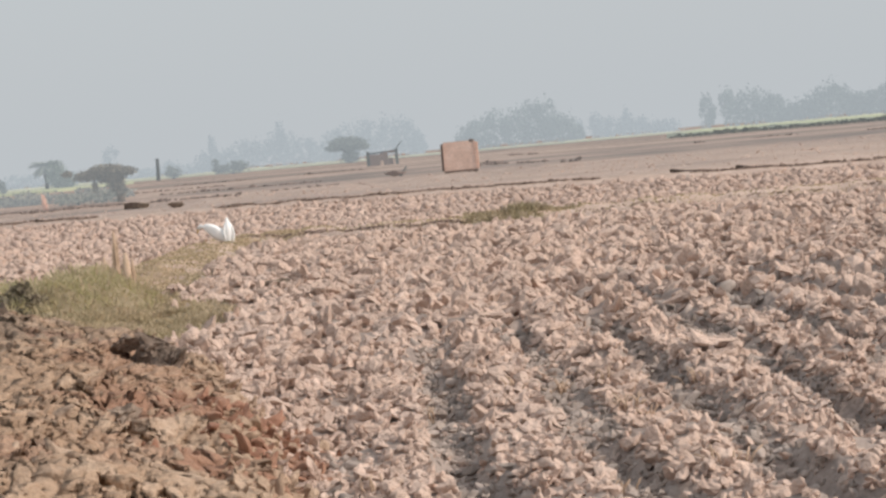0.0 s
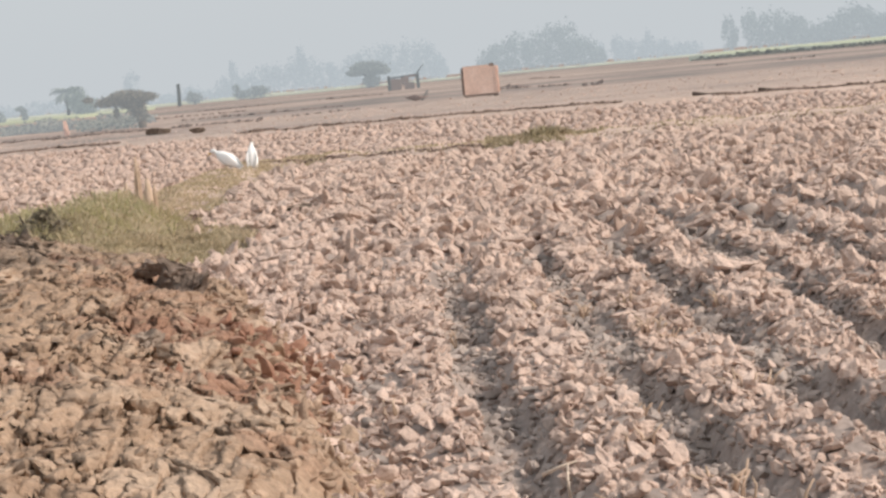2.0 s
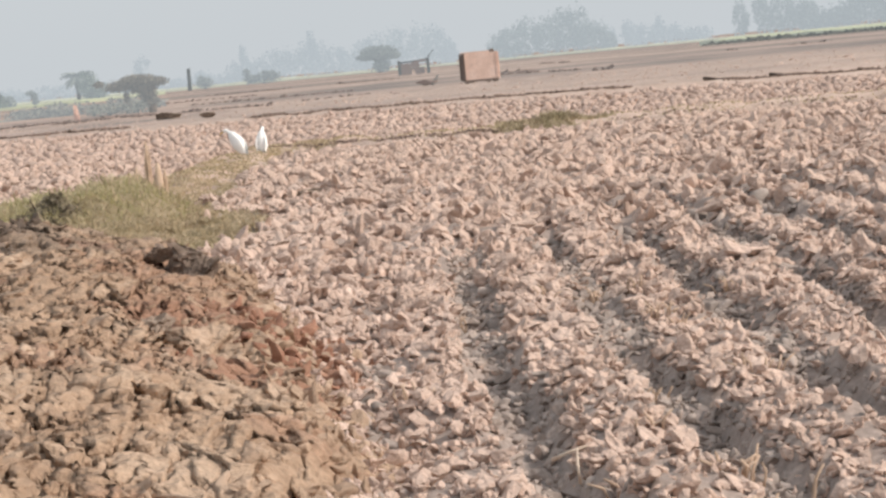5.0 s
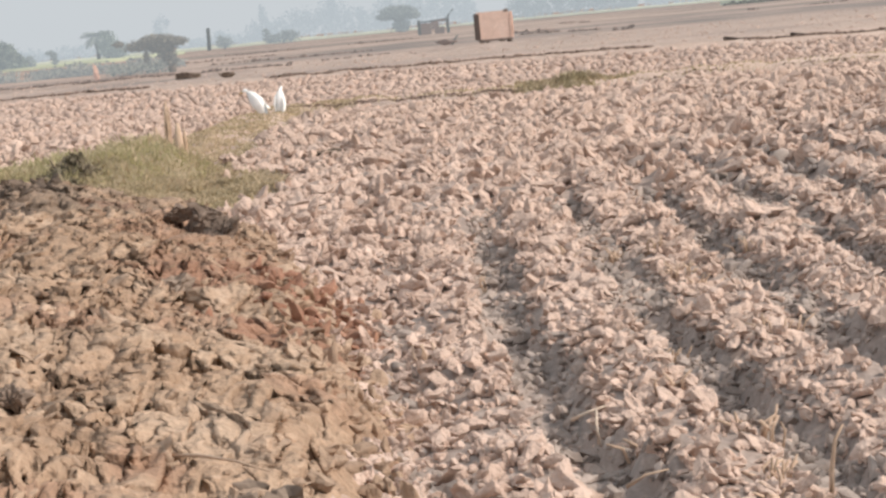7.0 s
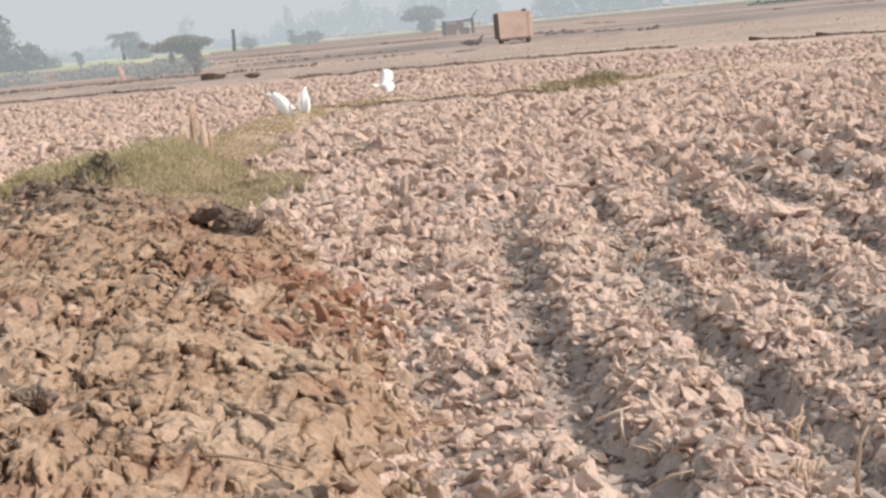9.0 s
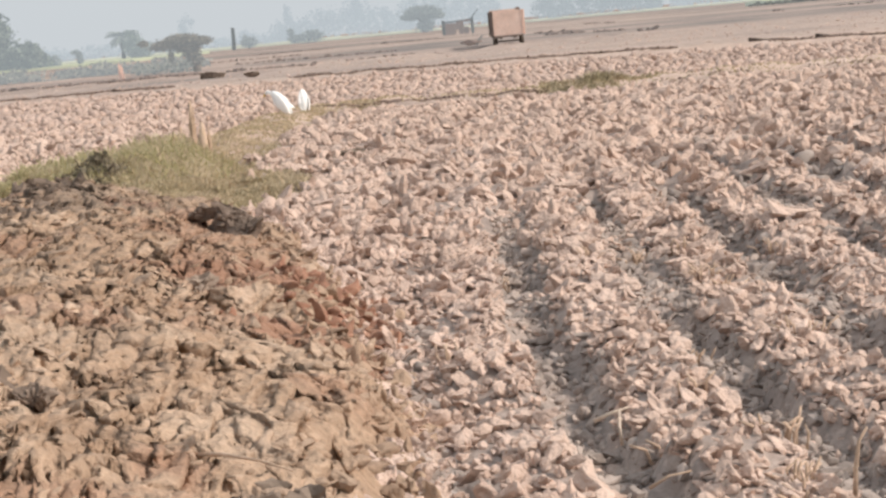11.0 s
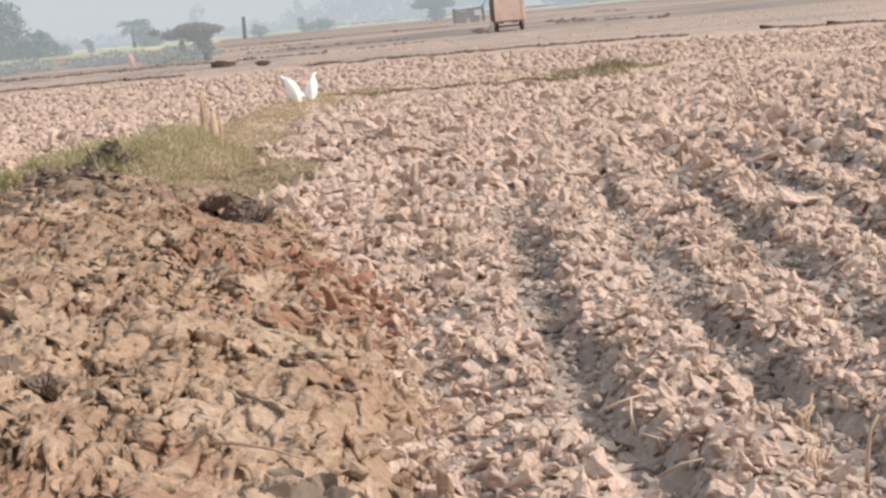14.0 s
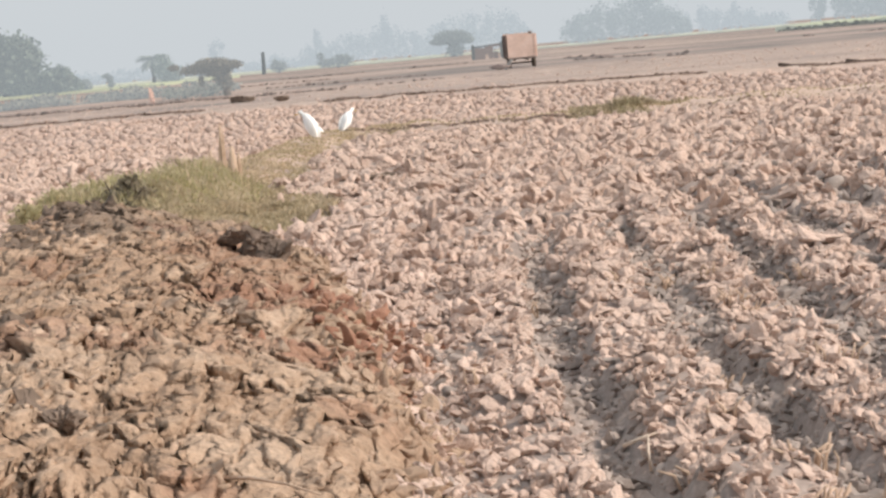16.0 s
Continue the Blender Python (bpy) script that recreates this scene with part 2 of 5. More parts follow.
def furrow(x, y):
    """0 on a ridge, 1 in a furrow's bottom; the furrows run away from the eye and fade."""
    lane = x - np.interp(y, [6.0, 6.9, 8.6, 11.0, 16.0, 20.0, 26.0], [0.42, 0.32, 0.12, -0.03, -0.16, -0.25, -0.36]) + 0.12 * (vnoise(x * 1.1, y * 0.8, 5) - 0.5) + 0.08 * (vnoise(x * 3, y * 3, 6) - 0.5)
    wave = 0.5 + 0.5 * np.cos(lane / 0.76 * 2 * math.pi)
    kept = 0.55 + 0.45 * step(0.25, 0.5, vnoise(x * 1.3, y * 0.8, 7))
    reach = 13 + 2.6 * np.clip(lane, 0, 3.4)
    near = step(8, -2, y - reach) * step(-1.0, -0.5, lane) * (0.45 + 0.55 * step(-0.4, 0.0, lane)) * kept
    return step(0.40, 0.85, wave) * near


def ditch(x, y):
    """Trenches along the near sides of the bunds, which are also coloured darker."""
    a = step(0.55, 0.2, from_line(x, y + 1.15, BUND[4:])) * (0.5 + 0.5 * step(0.35, 0.55, vnoise(x * 0.7, y * 0, 8)))
    c = step(2.2, 1.0, from_line(x, y + 3.4, BUND_LEFT))
    return np.maximum(a, c)


def hollow(y):
    """The sunken strip that the trailer climbs out of."""
    return -0.5 * float(step(142, 124, y))


def land(x, y):
    near = step(150, 60, y)
    h = 0.07 * (fbm(x * 1.1, y * 1.1, 3) - 0.5) * near + 0.16 * (vnoise(x * 3.4, y * 3.0, 11) - 0.5) * step(60, 30, y) + 0.04 * (vnoise(x * 11, y * 11, 12) - 0.5) * step(45, 20, y)
    h = h - 0.16 * furrow(x, y) + 0.05 * step(25, 15, y) * step(-0.5, 0.3, x)
    ragged = 0.7 + 0.6 * fbm(x * 0.9, y * 0.9, 21)
    h = h + 0.13 * step(0.9, 0.2, from_line(x, y, BUND)) * ragged - 0.10 * ditch(x, y)
    h = h + 0.20 * step(1.8, 0.3, from_line(x, y, BUND_FAR)) * ragged
    h = h + 0.14 * step(2.2, 0.4, from_line(x, y, BUND_LEFT)) * ragged
    h = h - 0.5 * step(142, 124, y) * step(113, 117, y) * step(6.5, 4.5, np.abs(x - 0.8))
    h = h + 0.32 * step(2.4, 0.3, from_line(x, y, BANK)) * ragged
    h = h + 0.15 * (fbm(x * 0.02, y * 0.02, 31) - 0.5) * step(150, 400, y)
    return h


def spaced(dense0, dense1, gap, end0, end1, growth):
    out = list(np.arange(dense0, dense1, gap))
    g, v = gap, out[-1]
    while v < end1:
        g *= growth
        v += g
        out.append(v)
    g, v, low = gap, dense0, []
    while v > end0:
        g *= growth
        v -= g
        low.append(v)
    return np.array(low[::-1] + out)


gx = spaced(-10.5, 9.5, 0.08, -2500, 2500, 1.05)
gy = spaced(5.0, 46.5, 0.10, -1500, 4200, 1.02)
GX, GY = np.meshgrid(gx, gy)
GZ = land(GX, GY)
idx = np.arange(GX.size).reshape(GX.shape)
quads = np.stack([idx[:-1, :-1], idx[:-1, 1:], idx[1:, 1:], idx[1:, :-1]], -1).reshape(-1, 4)
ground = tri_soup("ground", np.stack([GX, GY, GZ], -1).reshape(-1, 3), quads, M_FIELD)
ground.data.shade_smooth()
grey_mix = ground.data.attributes.new("grey_mix", "FLOAT", "POINT")
# furrow bottoms and trenches are coloured greyer and darker
greyed = furrow(GX, GY) * (0.42 + 0.4 * step(0.35, 0.6, fbm(GX * 1.3, GY * 1.3, 41)))
greyed = np.maximum(greyed, 0.75 * ditch(GX, GY))
# ground between the near clods is darkened in colour to deepen the gaps
greyed = np.maximum(greyed, 0.6 * step(47, 42, GY) * step(0.5, 0.9, from_line(GX, GY, BUND)))
# far ground greys with distance: haze is put into the colour, unevenly
greyed = np.maximum(greyed, (0.46 + 0.45 * step(0.42, 0.58, fbm(GX * 0.03, GY * 0.06, 43))) * step(56, 105, GY) * (0.7 + 0.5 * vnoise(GX * 0.25, GY * 0.12, 45)))
# darker streaks across the distant fields
greyed = np.maximum(greyed, 0.8 * step(0.60, 0.68, fbm(GX * 0.07, GY * 0.10, 44)) * step(110, 140, GY) * step(420, 300, GY))
grey_mix.data.foreach_set("value", greyed.ravel().astype(np.float32))
tagged(ground, "dry ploughed clay field with grey furrows and low bunds", "field", kind="structure")


# ---- clods ----
def rock(level, seed, flat=0.6, uneven=0.17, bend=0.0):
    """A worn lump of earth about 1 across: corners and triangles."""
    rng = np.random.default_rng(seed)
    bm = bmesh.new()
    bmesh.ops.create_icosphere(bm, subdivisions=level, radius=0.5)
    v = np.array([w.co for w in bm.verts])
    f = np.array([[w.index for w in q.verts] for q in bm.faces])
    bm.free()
    for _ in range(8):
        n = rng.normal(size=3)
        n /= np.linalg.norm(n)
        d = rng.uniform(0.12, 0.36)
        over = np.maximum(0, v @ n - d)
        v = v - over[:, None] * n * 0.9
    v = v * (1 + rng.uniform(-uneven, uneven, (len(v), 1)))
    v = v * np.array([rng.uniform(1.0, 2.0), rng.uniform(0.6, 1.1), rng.uniform(flat * 0.7, flat * 1.3)])
    v[:, 2] += bend * rng.uniform(-1, 1) * v[:, 0] ** 2 + bend * rng.uniform(-1, 1) * v[:, 0] * v[:, 1]
    v[:, 1] += bend * rng.uniform(-1, 1) * v[:, 0] ** 2
    return v, f


ROCKS = [rock(2, 100 + i, 0.6, 0.16, 0.5) for i in range(16)]
FLAPS = [rock(2, 500 + i, 0.34, 0.16, 0.7) for i in range(14)]
PLATES = [rock(2, 300 + i, 0.5, 0.15, 0.3) for i in range(12)]
PEBBLES = [rock(1, 200 + i, 0.75) for i in range(16)]


def turns(n, tilt):
    """Random turns: any heading, tilted by up to about tilt."""
    a, b, c = RNG.uniform(0, 2 * math.pi, n), *np.clip(RNG.normal(0, tilt, (2, n)), -1.6 * tilt, 1.6 * tilt)
    ca, sa, cb, sb, cc, sc = np.cos(a), np.sin(a), np.cos(b), np.sin(b), np.cos(c), np.sin(c)
    zero, one = np.zeros(n), np.ones(n)
    rz = np.stack([ca, -sa, zero, sa, ca, zero, zero, zero, one], -1).reshape(n, 3, 3)
    ry = np.stack([cb, zero, sb, zero, one, zero, -sb, zero, cb], -1).reshape(n, 3, 3)
    rx = np.stack([one, zero, zero, zero, cc, -sc, zero, sc, cc], -1).reshape(n, 3, 3)
    return rx @ ry @ rz


def strew(name, places, sizes, shapes, mat, tilt=0.5, smooth=False):
    vs, fs, base = [], [], 0
    kind = RNG.integers(0, len(shapes), len(places))
    m = turns(len(places), tilt) * sizes[:, None, None]
    for k, (v, f) in enumerate(shapes):
        pick = kind == k
        if not pick.any():
            continue
        w = np.einsum("nij,vj->nvi", m[pick], v) + places[pick][:, None]
        fs.append((f[None] + (np.arange(pick.sum()) * len(v))[:, None, None] + base).reshape(-1, 3))
        base += w.shape[0] * w.shape[1]
        vs.append(w.reshape(-1, 3))
    ob = tri_soup(name, np.concatenate(vs), np.concatenate(fs), mat)
    if smooth:
        ob.data.shade_smooth()
    return ob


def heap_edge(y):
    return np.interp(y, [2, 7, 11, 15.5, 17.5, 19], [-0.45, -0.5, -0.92, -1.90, -2.52, -3.5]) + 0.22 * (vnoise(y * 1.7, y * 0, 61) - 0.5)


def on_grass(x, y):
    """The short grass between the heap and the bund."""
    return ((x + 3.75) / 1.35) ** 2 + ((y - 21.2) / 3.2) ** 2 < 1


def scatter(y0, y1, per_m2, margin=1.0):
    area = 0.5 * 0.56 * (y1 * y1 - y0 * y0) + 2 * margin * (y1 - y0)
    n = int(area * per_m2)
    y = np.sqrt(RNG.uniform(y0 * y0, y1 * y1, n))
    x = RNG.uniform(-1, 1, n) * (0.28 * y + margin) - 0.02 * y
    return x, y


def lay(x, y, size, lift=0.2):
    return np.stack([x, y, land(x, y) + size * lift], -1)


def sizes_for(n, mean, spread=0.4):
    return np.clip(RNG.lognormal(math.log(mean), spread, n), mean * 0.4, mean * 2.6)


x, y = scatter(5.2, 17, 240)
keep = x > heap_edge(y) - 0.15
x, y = x[keep], y[keep]
f = furrow(x, y)
s = np.minimum(sizes_for(len(x), 0.066, 0.40), 0.13) * (1.0 - 0.35 * f) * (1 + 0.5 * (vnoise(x * 1.4, y * 1.4, 71) - 0.5)) * (1 + 0.04 * np.maximum(0, y - 9))
keep = RNG.uniform(0, 1, len(x)) > 0.55 * f
x, y, f, s = x[keep], y[keep], f[keep], s[keep]
# clods low in the furrows take the greyer, darker colour
dusky = f > RNG.uniform(0.2, 0.8, len(x))
inner = (y < 9.4) & (s > 0.078) & ~dusky
first = np.flatnonzero(inner)[:290]
rest = np.ones(len(x), bool)
rest[first] = False
tagged(strew("near_clods", lay(x, y, s)[rest & ~dusky], s[rest & ~dusky], ROCKS, M_CLOD, 0.6), "rough dry clay clods on the ploughed ridges", "clods", kind="stuff")
tagged(strew("damp_clods", lay(x, y, s)[rest & dusky], s[rest & dusky], ROCKS, M_FURROW, 0.5, True), "grey clods along the furrow bottoms", "clods", kind="stuff")
small_x, small_y = scatter(5.2, 15, 300)
keep = (small_x > heap_edge(small_y) - 0.1) & (furrow(small_x, small_y) < 0.4)
small_x, small_y = small_x[keep], small_y[keep]
small_s = sizes_for(len(small_x), 0.042, 0.4)
tagged(strew("small_clods", lay(small_x, small_y, small_s), small_s, PEBBLES, M_CLOD, 0.9), "small dry crumbs between the clods", "crumbs", kind="stuff")
CLOD_PLACES = list(zip(x[first], y[first], s[first]))
x, y = scatter(5.4, 17, 560)
keep = furrow(x, y) > 0.2
x, y = x[keep], y[keep]
s = sizes_for(len(x), 0.048, 0.5)
tagged(strew("furrow_crumbs", lay(x, y, s, 0.1), s, PEBBLES, M_FURROW, 0.5), "small grey crumbs on the furrow bottoms", "crumbs", kind="stuff")

x, y = RNG.uniform(-7, 8, 5200), RNG.uniform(-4, 5.3, 5200)
keep = (np.hypot(x, y) > 0.6) & ((x > heap_edge(y)) | (y < 4.4))
x, y = x[keep], y[keep]
s = sizes_for(len(x), 0.08, 0.5)
tagged(strew("clods_behind", lay(x, y, s), s, PEBBLES, M_CLOD, 0.7), "dry clods of the field around the viewer", "clods", kind="stuff")
x, y = scatter(17, 30, 62)
keep = ((x > heap_edge(np.minimum(y, 19)) - 0.1) | (y > 19.4)) & (from_line(x, y, BUND) > 1.0) & (~on_grass(x, y) | (RNG.uniform(0, 1, len(x)) < 0.03))
x, y = x[keep], y[keep]
f = furrow(x, y)
s = np.minimum(sizes_for(len(x), 0.125, 0.38), 0.26)
dusky = f > RNG.uniform(0.3, 1.0, len(x))
tagged(strew("middle_clods", lay(x, y, s)[~dusky], s[~dusky], ROCKS, M_CLOD, 0.7), "rough dry clods across the ploughed field", "clods", kind="stuff")
tagged(strew("middle_damp_clods", lay(x, y, s)[dusky], s[dusky], ROCKS, M_FURROW, 0.6, True), "grey clods in fading furrows", "clods", kind="stuff")
x, y = scatter(13, 46, 5)
keep = ((x > heap_edge(np.minimum(y, 19)) + 0.1) | (y > 19.4)) & (from_line(x, y, BUND) > 1.1) & (furrow(x, y) < 0.35) & (from_line(x, y + 1.4, BUND[4:]) > 1.5) & ~on_grass(x, y)
x, y = x[keep], y[keep]
s = np.minimum(sizes_for(len(x), 0.18, 0.3), 0.27)
tagged(strew("big_clods", lay(x, y, s, 0.12), s, ROCKS, M_CLOD, 0.8), "large upturned dry clods across the field", "clods", kind="stuff")
x, y = scatter(30, 46, 33)
keep = (from_line(x, y + 1.3, BUND[4:]) > 1.4) & (from_line(x, y, BUND) > 0.9)
x, y = x[keep], y[keep]
s = np.minimum(sizes_for(len(x), 0.165, 0.36), 0.30)
tagged(strew("field_clods", lay(x, y, s), s, PEBBLES, M_CLOD, 0.7), "rough dry clods before the bund", "clods", kind="stuff")
x, y = scatter(44, 92, 11, 3)
keep = (from_line(x, y, BUND) > 0.7) & (ditch(x, y) < 0.3) & (from_line(x, y + 0.6, BUND_FAR) > 0.9) & (y < np.interp(x, [p[0] for p in BUND_FAR], [p[1] for p in BUND_FAR])) & (y > 42.5 + 0.6 * np.sin(x))
x, y = x[keep], y[keep]
s = np.minimum(sizes_for(len(x), 0.22, 0.36), 0.38)
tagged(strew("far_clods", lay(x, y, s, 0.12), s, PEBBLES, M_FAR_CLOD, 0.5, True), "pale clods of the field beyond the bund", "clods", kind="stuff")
x, y = scatter(58, 128, 0.9, 5)
keep = y > np.interp(x, [p[0] for p in BUND_FAR], [p[1] for p in BUND_FAR]) + 1.5
x, y = x[keep], y[keep]
s = np.minimum(sizes_for(len(x), 0.15, 0.4), 0.3)
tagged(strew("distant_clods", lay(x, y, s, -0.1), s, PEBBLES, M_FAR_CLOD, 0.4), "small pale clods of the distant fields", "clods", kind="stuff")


# ---- the heap of dug clay beside the field ----
def cells(x, y, seed):
    """Distances to the nearest and the second nearest of scattered centres."""
    ix, iy = np.floor(x), np.floor(y)
    near, second = np.full(np.shape(x), 9.0), np.full(np.shape(x), 9.0)
    for i in (-1, 0, 1):
        for j in (-1, 0, 1):
            cx, cy = ix + i, iy + j
            d = np.hypot(cx + lattice(cx, cy, seed) - x, cy + lattice(cx, cy, seed + 1) - y)
            second = np.minimum(second, np.maximum(near, d))
            near = np.minimum(near, d)
    return near, second


def heap_folds(x, y):
    """Three sizes of torn folds in the clay: how far along each fold a place lies."""
    d = heap_edge(y) - x
    wx = x + 0.24 * (vnoise(x * 2.6, y * 1.8, 69) - 0.5) + 0.09 * (vnoise(x * 7, y * 5, 70) - 0.5)
    wy = y + 0.40 * (vnoise(x * 2.3, y * 2.1, 72) - 0.5) + 0.14 * (vnoise(x * 6, y * 6, 73) - 0.5)
    # the clay was thrown down the field side: there its folds run down the slope
    across = wx + 0.20 * wy * step(1.7, 0.6, d)
    return vnoise(across * 2.3, wy * 1.6, 66) * 4.6, vnoise(across * 5.2, wy * 3.3, 76) * 3.1 + 0.4, vnoise(across * 9.5, wy * 6.0, 79) * 2.3 + 0.7


FOLD_HIGH = (0.075, 0.054, 0.030)


def heap_flank(x, y):
    """0 on the heap, 1 past its back corner, where grass grows."""
    return step(0.0, 0.4, -4.2 - 0.10 * (y - 15) + 0.3 * (vnoise(x * 2, y * 1.5, 74) - 0.5) - x) * step(14.0, 15.2, y)


def heap_height(x, y):
    x, y = np.asarray(x, float), np.asarray(y, float)
    past = heap_flank(x, y)
    d = heap_edge(y) - x
    body = 0.36 * step(0.0, 1.7, d) * step(18.6, 16.7, y + 0.5 * (vnoise(x * 1.3, y * 0, 62) - 0.5)) + 0.10 * step(0.0, 0.25, d) * step(18.8, 18.0, y)
    inside = step(-0.05, 0.4, d) * step(18.8, 17.6, y) * step(3.8, 5.6, y)
    lumps = fbm(x * 1.3, y * 0.9, 65, 3) - 0.5
    near, _ = cells(x * 1.9 + 0.5 * vnoise(x * 2, y * 2, 77), y * 1.3 + 0.5 * vnoise(x * 2, y * 2, 78), 63)
    mass = 0.10 * (0.6 - np.minimum(near, 1.1) ** 2)
    torn = 0
    for t, high, far in zip(heap_folds(x, y), FOLD_HIGH, (0.0, 0.35, 0.8)):
        high = high * (1 - far * step(9.5, 13.5, y))
        torn = torn + high * np.interp(t - np.floor(t), [0.0, 0.06, 0.11, 0.5, 1.0], [-0.75, -0.5, 0.9, 0.75, 0.2])
    fine = 0.035 * (vnoise(x * 15, y * 11, 67) - 0.5) + 0.016 * (vnoise(x * 38, y * 28, 68) - 0.5)
    return body * step(3.8, 5.6, y) * (1 - past) - 0.2 * past + inside * (1 - past) * (0.22 * lumps + mass + torn + fine) - 0.12 * step(0.05, -0.35, d) - 0.25 * step(18.3, 19.2, y) - 0.2 * step(4.6, 3.8, y)


hx, hy = np.meshgrid(np.concatenate([np.arange(-9.0, -4.4, 0.04), np.arange(-4.4, -3.2, 0.018), np.arange(-3.2, 0.0, 0.011)]),
                     np.concatenate([np.arange(3.6, 5.7, 0.04), np.arange(5.7, 11.5, 0.015), np.arange(11.5, 14.5, 0.02), np.arange(14.5, 19.4, 0.03)]))
hz = heap_height(hx, hy)
# the lip of each fold hangs over, its foot is cut back
lean_x, lean_y = 0, 0
for t, t_x, t_y, reach in zip(heap_folds(hx, hy), heap_folds(hx + 0.004, hy), heap_folds(hx, hy + 0.004), (0.045, 0.028, 0.014)):
    slope = np.hypot(t_x - t, t_y - t) + 1e-6
    push = reach * np.interp(t - np.floor(t), [0.0, 0.06, 0.11, 0.45, 0.8, 1.0], [0.6, 1.0, -1.0, 0.0, 0.0, 0.6]) * step(0.1, 0.4, heap_edge(hy) - hx)
    lean_x, lean_y = lean_x + push * (t_x - t) / slope, lean_y + push * (t_y - t) / slope
hidx = np.arange(hx.size).reshape(hx.shape)
hq = np.stack([hidx[:-1, :-1], hidx[:-1, 1:], hidx[1:, 1:], hidx[1:, :-1]], -1).reshape(-1, 4)
centre_x = hx.ravel()[hq].mean(1)
hq = hq[(centre_x < heap_edge(hy.ravel()[hq].mean(1)) + 0.3)]
heap = tri_soup("clay_bank", np.stack([hx + lean_x, hy + lean_y, hz], -1).reshape(-1, 3), hq, M_HEAP)
heap.data.shade_smooth()
tagged(heap, "long heap of freshly dug golden brown clay beside the field", "earth heap")
clay = heap.data.attributes.new("clay", "FLOAT", "POINT")
def redness(x, y):
    """Red clay shows in a patch low on the heap's field side."""
    return step(0.30, 0.48, fbm(x * 1.6, y * 1.2, 67, 3)) * step(1.3, 0.55, heap_edge(y) - x) * step(8.6, 9.6, y) * step(12.6, 11.4, y)


red = redness(hx, hy) + 0.55 * step(0.54, 0.64, fbm(hx * 1.6, hy * 1.2, 69, 3))
clay.data.foreach_set("value", (0.7 * np.minimum(red, 1)).ravel().astype(np.float32))
# random moist patches of the clay
greyed = heap.data.attributes.new("grey_mix", "FLOAT", "POINT")
greyed.data.foreach_set("value", (0.55 * step(7.2, 8.8, hy) * step(0.58, 0.70, fbm(hx * 0.9 + 9, hy * 0.7, 68, 3))).ravel().astype(np.float32))


def strew_heap(name, n, mean, mat, label, pick, shapes=PLATES, smooth=True, tilt=0.38):
    y = np.sqrt(RNG.uniform(5 ** 2, 17.6 ** 2, n))
    x = heap_edge(y) - RNG.uniform(-0.05, 1.0, n) ** 1.0 * (0.30 * y - 0.4)
    keep = pick(x, y)
    x, y = x[keep], y[keep]
    s = np.minimum(sizes_for(len(x), mean, 0.4), 0.17)
    ob = tagged(strew(name, np.stack([x, y, heap_height(x, y) - 0.12 * s], -1), s, shapes, mat, tilt, smooth), label, kind="stuff")
    ob.parent = heap
    return ob


strew_heap("clay_rubble", 2600, 0.075, M_SLAB, "curled flaps and chunks of golden clay on the heap", lambda x, y: vnoise(x * 2.0, y * 1.3, 75) > RNG.uniform(0.2, 0.9, len(x)), FLAPS, tilt=0.5)
strew_heap("fine_clay_rubble", 2600, 0.04, M_SLAB, "crumbled golden clay on the heap", lambda x, y: y < 14, PEBBLES)
strew_heap("red_clay_rubble", 1200, 0.07, M_RED, "flaps of red clay at the foot of the heap",
           lambda x, y: redness(x, y) > 0.4, FLAPS, tilt=0.8)


def strew_foot(name, n, mean, mat, label, y0, y1, low, high):
    """Clods that rolled to the foot of the heap."""
    y = np.sqrt(RNG.uniform(y0 ** 2, y1 ** 2, n))
    x = heap_edge(y) + RNG.uniform(low, high, n) + RNG.normal(0, 0.05, n)
    s = np.minimum(sizes_for(n, mean, 0.4), 0.17)
    z = np.maximum(heap_height(x, y), land(x, y)) + 0.15 * s
    ob = tagged(strew(name, np.stack([x, y, z], -1), s, ROCKS, mat, 0.7), label, kind="stuff")
    ob.parent = heap


strew_foot("foot_rubble", 1100, 0.06, M_SLAB, "golden clods fallen to the foot of the heap", 5.4, 17.5, -0.35, 0.10)
strew_foot("pale_foot_rubble", 1100, 0.06, M_CLOD, "dry field clods against the foot of the heap", 5.4, 17.5, -0.08, 0.22)
strew_foot("red_foot_rubble", 460, 0.068, M_RED, "red clods fallen to the foot of the heap", 9.9, 12.0, -0.40, 0.20)
strew_foot("grey_foot_rubble", 26, 0.08, M_GREY, "grey clods at the foot of the heap", 5.8, 6.1, -0.32, -0.10)
strew_heap("brown_rubble", 7000, 0.12, M_BROWN, "dark brown clods on the back corner of the heap", lambda x, y: (np.abs(x + 4.05 + 0.1 * (y - 15)) < 0.40) & (y > 13.6), ROCKS, False, 0.6)


def lump(name, x, y, z, size, mat, label, seed, count=7, squash=0.55):
    """One large craggy clod: a cut and broken mass."""
    v, f = rock(4, seed * 20 + count, 0.8)
    v = v / (2 * np.abs(v).max(0))
    rough = [noise.noise(Vector(w) * 3.2 + Vector((seed, 0, 0))) * 0.5 + abs(noise.noise(Vector(w) * 8)) * 0.35 + noise.noise(Vector(w) * 19) * 0.16 for w in v]
    ob = tri_soup(name, v * (1.0 + np.array(rough)[:, None]) * np.array(size), f, mat)
    ob.location = (x, y, z)
    if mat is M_SLAB_ONE:
        ob.data.shade_smooth()
    return tagged(ob, label, "clod")


